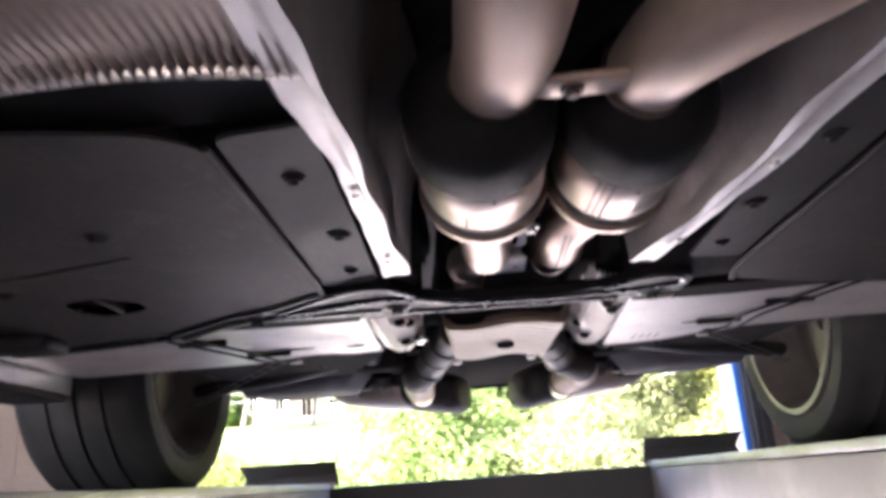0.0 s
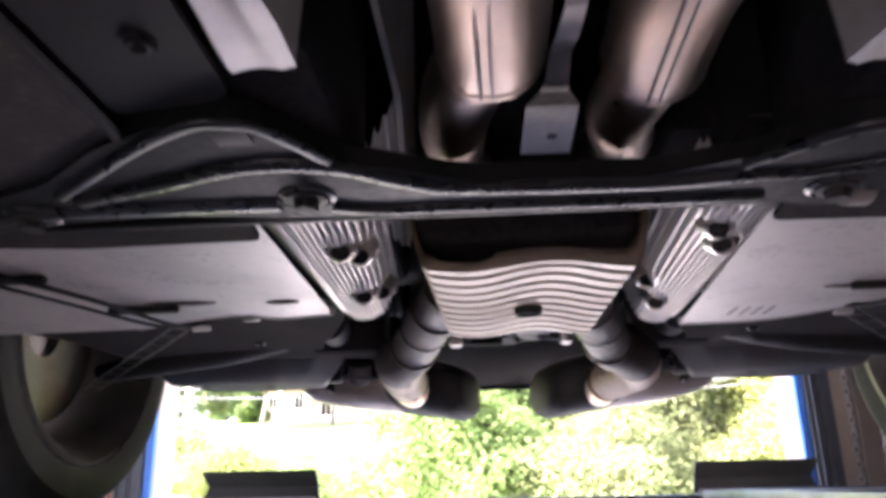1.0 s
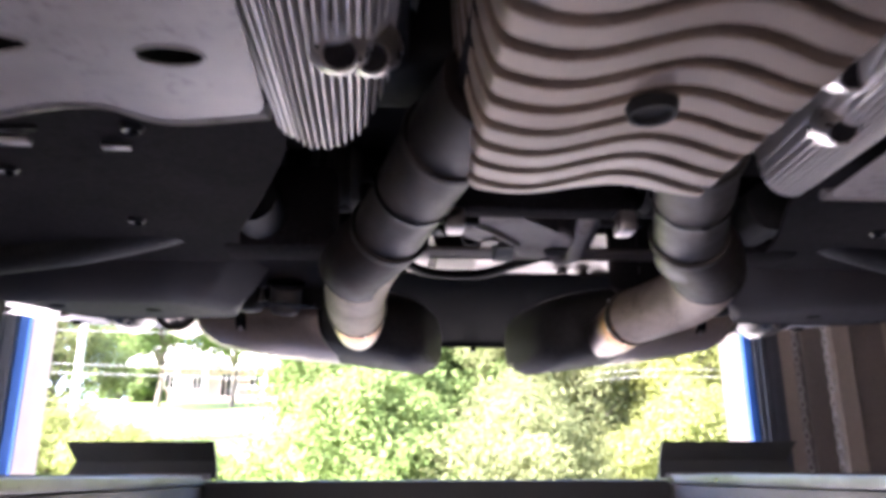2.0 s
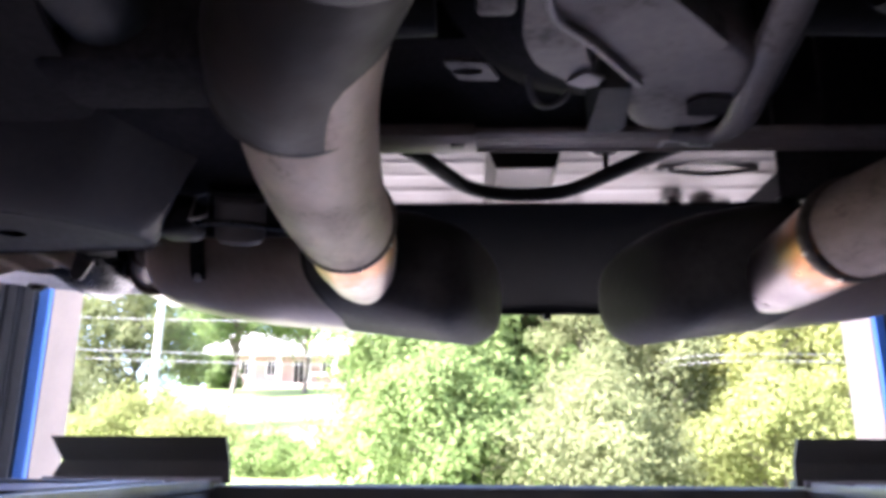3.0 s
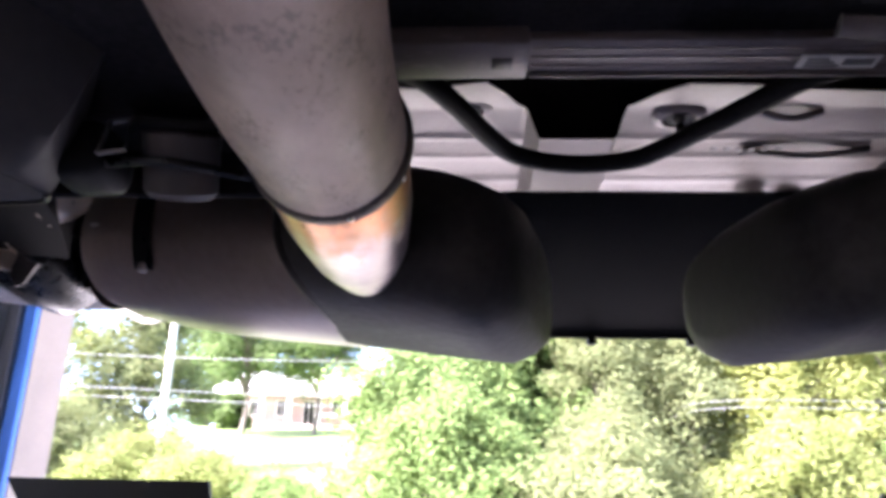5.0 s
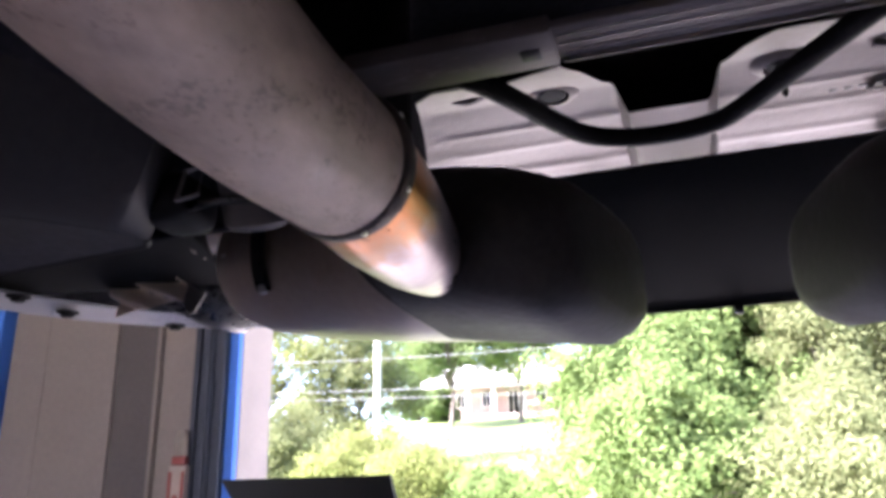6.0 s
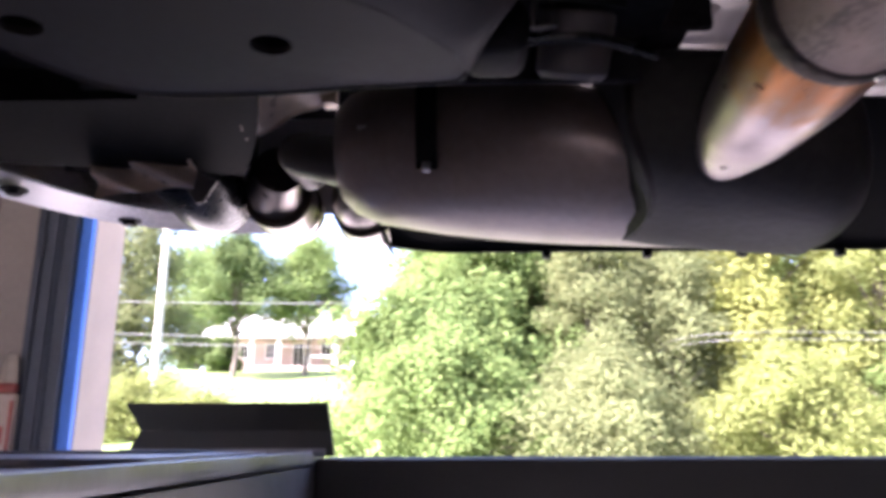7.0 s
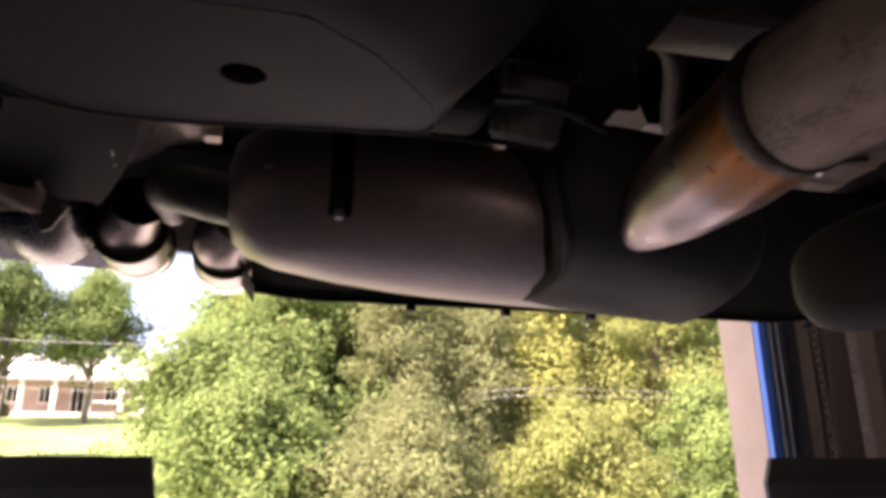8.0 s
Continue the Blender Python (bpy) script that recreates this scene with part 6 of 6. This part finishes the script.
# ---- outside ----
def ground_height(x, y):
    if y < 12:
        return -1.5
    pts = [(12, -1.5), (16, -1.0), (28, 0.35), (40, 2.1), (55, 4.9), (62, 5.75), (90, 7.5), (400, 9.0)]
    for (a, za), (b, zb) in zip(pts, pts[1:]):
        if y <= b:
            return za + (zb - za) * (y - a) / (b - a)
    return 9.0


gb = bmesh.new()
ys = [-400, -60, -20, 1.9, 5, 8, 12, 16, 20, 24, 28, 34, 40, 47, 55, 62, 75, 90, 140, 400]
xs = [-400, -120, -60, -40, -30, -22, -16, -11, -6, -2, 2, 6, 11, 16, 22, 30, 45, 70, 150, 400]
vg = [[gb.verts.new((x, y, ground_height(x, y) + (0.12 * math.sin(x * 0.7) * math.sin(y * 0.5) if y > 10 else 0) - (0.2 if -30 < y < 2 else 0.0))) for y in ys] for x in xs]
for i in range(len(xs) - 1):
    for j in range(len(ys) - 1):
        gb.faces.new((vg[i][j], vg[i + 1][j], vg[i + 1][j + 1], vg[i][j + 1]))
tagged(part("ground", gb, M_GRASS), "sunlit grass rising to a hillside lawn", "ground", kind="structure")
slab("pavement", (-14, 14, WALL_OUT + 0.01, 12.5, -1.62, -1.47), M_CONCRETE, "pale concrete apron outside the door", category="pavement")
slab("pavement_front", (-14, 14, -24, ROOM_BACK - 0.21, -1.62, -1.47), M_CONCRETE, "pale concrete apron outside the bay", category="pavement")


# ---- trees and bushes ----
def leaves(cloud, out, size, seed):
    """Small folded leaves at the given places, facing roughly outwards: one mesh from arrays."""
    r = np.random.RandomState(seed)
    n = len(cloud)
    c = out + r.normal(size=(n, 3)) * 0.42
    c /= np.linalg.norm(c, axis=1)[:, None]
    a = np.cross(c, r.normal(size=(n, 3)))
    a /= np.linalg.norm(a, axis=1)[:, None]
    b = np.cross(c, a)
    s = (size * r.uniform(0.6, 1.4, n))[:, None]
    v = np.stack([cloud - a * s, cloud - b * s * 0.5 + c * s * 0.15, cloud + a * s, cloud + b * s * 0.5 + c * s * 0.15], 1).reshape(-1, 3)
    f = np.arange(n * 4).reshape(n, 4)
    f = np.concatenate([f[:, [0, 1, 2]], f[:, [0, 2, 3]]])
    return v, f


def tree(name, x, y, h, w, leaf, count, seed, label, base=None, group="trees outside", size=0.1, clumps=34, low=0.12, conical=0.0):
    r = np.random.RandomState(seed)
    z0 = ground_height(x, y) - 0.15 if base is None else base
    t = thing(name, (x, y, z0), label, "bush" if name == "bush" else "tree", group)
    bm = tube([(x, y, z0), (x + w * 0.03, y, z0 + h * 0.3), (x - w * 0.04, y, z0 + h * 0.6), (x, y, z0 + h * 0.66)], [h * 0.016 + 0.03, h * 0.010 + 0.015, h * 0.005 + 0.008, 0.008], 10, 5)
    cents = []
    for k in range(clumps):
        f = low + (1 - low) * (k + r.rand()) / clumps
        prof = math.sin(min(1.0, f * 0.9 + 0.12) * math.pi) ** 0.6 * (1 - conical) + (1.02 - f) * conical
        a = r.rand() * 6.283
        d = prof * w * 0.5 * (0.45 + 0.55 * r.rand())
        cents.append((x + d * math.cos(a), y + d * math.sin(a), z0 + f * h * 0.94, w * (0.12 + 0.09 * r.rand()) * (1 - 0.45 * f * conical)))
    limbs = cents[::2]
    if low < 0.3:
        cents += [(x + 0.1 * w * (r.rand() - 0.5), y - w * 0.16, z0 + h * f, w * 0.17) for f in (0.30, 0.42, 0.54, 0.66, 0.78)]
    for cx_, cy_, cz_, rr in limbs:
        zb = z0 + (cz_ - z0) * 0.62
        tube([(x, y, zb), ((x + cx_) / 2, (y + cy_) / 2, (zb + cz_) / 2 + 0.04 * h), (cx_, cy_, cz_)], [h * 0.012 + 0.008, h * 0.007 + 0.006, 0.006], 6, 3, bm=bm)
    part("trunk", bm, M_BARK, t, at=(x, y, z0))
    pts, outs = [], []
    per = int(count * 2.7) // clumps
    for cx_, cy_, cz_, rr in cents:
        g = r.normal(size=(per, 3))
        g /= np.linalg.norm(g, axis=1)[:, None]
        g *= (r.rand(per) ** 0.45)[:, None] * rr * np.array([1.15, 1.15, 0.85])
        sub = r.randint(0, 7, per)
        off = r.normal(size=(7, 3)) * rr * 0.5
        place = np.array([cx_, cy_, cz_]) + g * 0.75 + off[sub]
        o = g / rr + 0.6 * off[sub] / rr + 1.2 * (place - np.array([x, y, z0 + h * 0.45])) / np.array([w, w, h]) + np.array([0, 0, 0.45])
        outs.append(o / np.linalg.norm(o, axis=1)[:, None])
        pts.append(place)
    cloud = np.concatenate(pts)
    cloud[:, 2] = np.maximum(cloud[:, 2], z0 + 0.05)
    v, f = leaves(cloud, np.concatenate(outs), size, seed + 1)
    c = Vector((x, y, z0))
    me = bpy.data.meshes.new("crown")
    me.from_pydata((v - np.array(c)).tolist(), [], f.tolist())
    me.materials.append(M_LEAF[leaf])
    ob = new("crown", me)
    ob.parent = t
    AT[ob.name] = c
    return t


TREES = [
    # x, y, height, width, leaf, count, size, conical: the near bank of bushes
    (-1.3, 18.0, 4.8, 4.2, 0, 9000, 0.105, 0.0), (0.9, 19.8, 7.5, 5.0, 0, 11000, 0.12, 0.2), (2.0, 21.8, 8.2, 3.6, 5, 8000, 0.10, 0.1), (5.0, 22.5, 8.6, 5.0, 1, 11000, 0.11, 0.0), (11.5, 23.0, 8.6, 5.4, 0, 10000, 0.11, 0.0), (3.0, 18.5, 7.8, 4.2, 2, 10000, 0.07, 0.75),
    (5.2, 19.0, 6.6, 4.4, 2, 8000, 0.08, 0.3), (7.6, 20.0, 8.6, 5.0, 4, 12000, 0.10, 0.2), (10.6, 19.0, 7.6, 4.6, 1, 8000, 0.09, 0.1),
    (13.6, 20.0, 7.4, 5.0, 0, 8000, 0.09, 0.1), (16.5, 21.0, 7.0, 5.4, 1, 7000, 0.09, 0.1), (-0.4, 15.5, 3.2, 3.8, 0, 8000, 0.09, 0.0), (6.6, 15.8, 3.0, 3.6, 1, 6000, 0.075, 0.0),
    (2.6, 15.5, 3.0, 3.8, 2, 7000, 0.07, 0.0), (10.2, 16.0, 3.6, 3.8, 0, 6000, 0.08, 0.0), (13.4, 16.5, 3.0, 3.6, 5, 5000, 0.08, 0.0),
    # behind them
    (1.5, 27.0, 9.5, 6.5, 1, 9000, 0.13, 0.0), (6.5, 28.0, 10.5, 7.0, 0, 9000, 0.13, 0.0), (12.0, 29.0, 10.0, 7.0, 1, 8000, 0.13, 0.0), (18.0, 28.0, 10.5, 7.5, 0, 8000, 0.13, 0.0),
    (-0.6, 33.0, 10.0, 6.0, 0, 8000, 0.15, 0.0), (24.0, 27.0, 9.0, 7.0, 1, 6000, 0.13, 0.0),
    # low brush and trees round the pole
    (-8.6, 24.0, 1.5, 3.6, 1, 4000, 0.09, 0.0), (-11.8, 26.0, 1.9, 4.2, 1, 5000, 0.09, 0.0), (-15.4, 28.0, 3.0, 5.0, 2, 5000, 0.10, 0.0), (-5.6, 22.0, 1.1, 2.6, 0, 3000, 0.08, 0.0),
    (-15.5, 34.0, 10.5, 6.0, 2, 8000, 0.13, 0.0), (-20.0, 33.0, 10.5, 7.0, 1, 8000, 0.13, 0.0), (-19.5, 26.0, 5.5, 5.0, 1, 6000, 0.11, 0.0), (-26.0, 34.0, 11.0, 8.0, 0, 7000, 0.14, 0.0),
    # shade trees at the house
    (-16.2, 52.0, 10.5, 8.0, 3, 9000, 0.17, 0.0), (-11.6, 54.0, 10.6, 7.0, 0, 8000, 0.17, 0.0), (-2.0, 50.0, 10.0, 7.0, 0, 8000, 0.17, 0.0),
    # far wood behind the house
    (-30.0, 84.0, 15.0, 14.0, 3, 7000, 0.3, 0.0), (-3.0, 84.0, 14.0, 13.0, 0, 7000, 0.3, 0.0), (8.0, 70.0, 14.0, 13.0, 3, 7000, 0.28, 0.0), (20.0, 62.0, 14.0, 13.0, 0, 7000, 0.26, 0.0), (34.0, 56.0, 13.0, 13.0, 1, 6000, 0.26, 0.0),
]
NAMES = {0: "leafy green", 1: "sunlit yellow-green", 2: "olive green feathery", 3: "dark green", 4: "bright yellow", 5: "tawny yellow-brown"}
for i, (x, y, h, w, lf, cnt, sz, con) in enumerate(TREES):
    low = 0.46 if 51 < y < 58 else 0.10
    nm = "bush" if h < 4 else "tree"
    tree(nm, x, y, h, w, lf, cnt, 50 + i, NAMES[lf] + (" bush on the bank" if nm == "bush" else " tree on the hillside"), size=sz * 0.72, low=low, conical=con)
tree("bush", -18.6, 57.0, 2.8, 2.8, 3, 4000, 900, "dark round clipped bush beside the house", size=0.12, group="", low=0.05)

# ---- utility pole and cables ----
pole = thing("utility_pole", (-12.75, 30.0, ground_height(-12.75, 30.0)), "weathered wooden utility pole with a cross arm", "pole")
PZ = ground_height(-12.75, 30.0)
part("pole_shaft", tube([(-12.75, 30.0, PZ - 0.1), (-12.75, 30.0, PZ + 11.0)], [0.16, 0.12], 14, 1, False), M_POLE, pole)
part("cross_arm", box(-13.7, -11.8, 29.82, 29.93, PZ + 10.0, PZ + 10.14, 0.01), M_POLE, pole)
for x in (-13.5, -12.75, -12.0):
    part("insulator", lathe([(0, 0.001), (0, 0.05), (0.05, 0.03), (0.1, 0.05), (0.14, 0.02), (0.14, 0.001)], (x, 29.87, PZ + 10.13), (0, 0, 1), 14), M_WHITE, pole)
for k, (za, zb) in enumerate(((4.25, 4.05), (3.9, 3.72), (5.6, 5.9))):
    c = tagged(part("power_cable", tube([(-40, 29.0, za + 0.9), (-12.75, 29.8, za), (2, 29.0, (za + zb) / 2 - 0.25), (18, 28.2, zb), (45, 27, zb + 0.8)], 0.010, 6, 10), M_WIRE), "grey overhead power cable strung past the trees", "cable", "overhead cables")

tagged(part("power_cable", tube([(-40, 28.6, 8.9), (-12.45, 28.2, 8.65), (-2.8, 28.0, 8.70), (20, 27.6, 9.4)], 0.035, 6, 10), M_BLACKSTEEL), "dark overhead cable strung past the trees", "cable", "overhead cables")

for z in (2.31, 2.154):
    tagged(part("power_cable", tube([(4.4, 19.2, z + 0.04), (5.43, 16.0, z), (10.77, 16.0, z - 0.006), (20.0, 16.0, z + 0.12)], 0.0042, 6, 8), M_WIRE), "thin pale cable strung in front of the bank", "cable", "overhead cables")

# ---- house on the hill ----
HX0, HX1, HY, HZ = -20.5, -6.8, 62.0, 5.75
house = thing("house", ((HX0 + HX1) / 2, HY, HZ), "brick house with a white columned porch and pale roof", "house")
part("wall", box(HX0, HX1, HY, HY + 8, HZ - 0.6, HZ + 2.9), M_BRICK, house, smooth=False)
rf = bmesh.new()
ridge = [(HX0 - 0.5, HY + 4, HZ + 5.2), (HX1 + 0.5, HY + 4, HZ + 5.2)]
eave = [(HX0 - 0.6, HY - 2.3, HZ + 2.85), (HX1 + 0.6, HY - 2.3, HZ + 2.85), (HX1 + 0.6, HY + 8.6, HZ + 2.85), (HX0 - 0.6, HY + 8.6, HZ + 2.85)]
rv = [rf.verts.new(p) for p in ridge + eave]
lowv = [rf.verts.new((p[0], p[1], p[2] - 0.28)) for p in eave]
rf.faces.new((rv[2], rv[3], rv[1], rv[0]))
rf.faces.new((rv[4], rv[5], rv[0], rv[1]))
rf.faces.new((rv[3], rv[4], rv[1]))
rf.faces.new((rv[5], rv[2], rv[0]))
for k in range(4):
    rf.faces.new((rv[2 + k], rv[2 + (k + 1) % 4], lowv[(k + 1) % 4], lowv[k]))
rf.faces.new(lowv[::-1])
part("roof", rf, M_ROOF, house, smooth=False)
part("fascia", box(HX0 - 0.5, HX1 + 0.5, HY - 2.42, HY - 2.31, HZ + 2.5, HZ + 2.95), M_WHITE, house, smooth=False)
part("porch_floor", box(HX0, HX1, HY - 2.2, HY - 0.01, HZ - 0.6, HZ + 0.12), M_BRICK, house, smooth=False)
for x in (-19.4, -17.2, -15.0, -12.6, -10.4, -8.9, -7.3):
    c = part("porch_column", box(x - 0.15, x + 0.15, HY - 2.15, HY - 1.85, HZ + 0.125, HZ + 2.5, 0.02), M_WHITE, house)
    part("capital", box(x - 0.22, x + 0.22, HY - 2.2, HY - 1.8, HZ + 2.3, HZ + 2.48, 0.02), M_WHITE, c)
for x, wd, z0 in ((-18.3, 0.9, 0.9), (-16.1, 0.9, 0.9), (-13.8, 1.0, 0.2), (-11.5, 0.9, 0.9), (-9.6, 0.9, 0.9), (-8.1, 0.7, 0.9)):
    wdw = part("window", box(x - wd / 2, x + wd / 2, HY - 0.06, HY - 0.005, HZ + z0, HZ + 2.25, 0.01), M_WHITE, house, "white framed window")
    for k in (-1, 1):
        part("pane", box(x + k * wd * 0.22 - wd * 0.18, x + k * wd * 0.22 + wd * 0.18, HY - 0.075, HY - 0.062, HZ + z0 + 0.1, HZ + 2.15), M_GLASS_DARK, wdw)
part("porch_rail", box(-12.5, -10.5, HY - 2.05, HY - 1.98, HZ + 0.85, HZ + 0.95), M_WHITE, house)
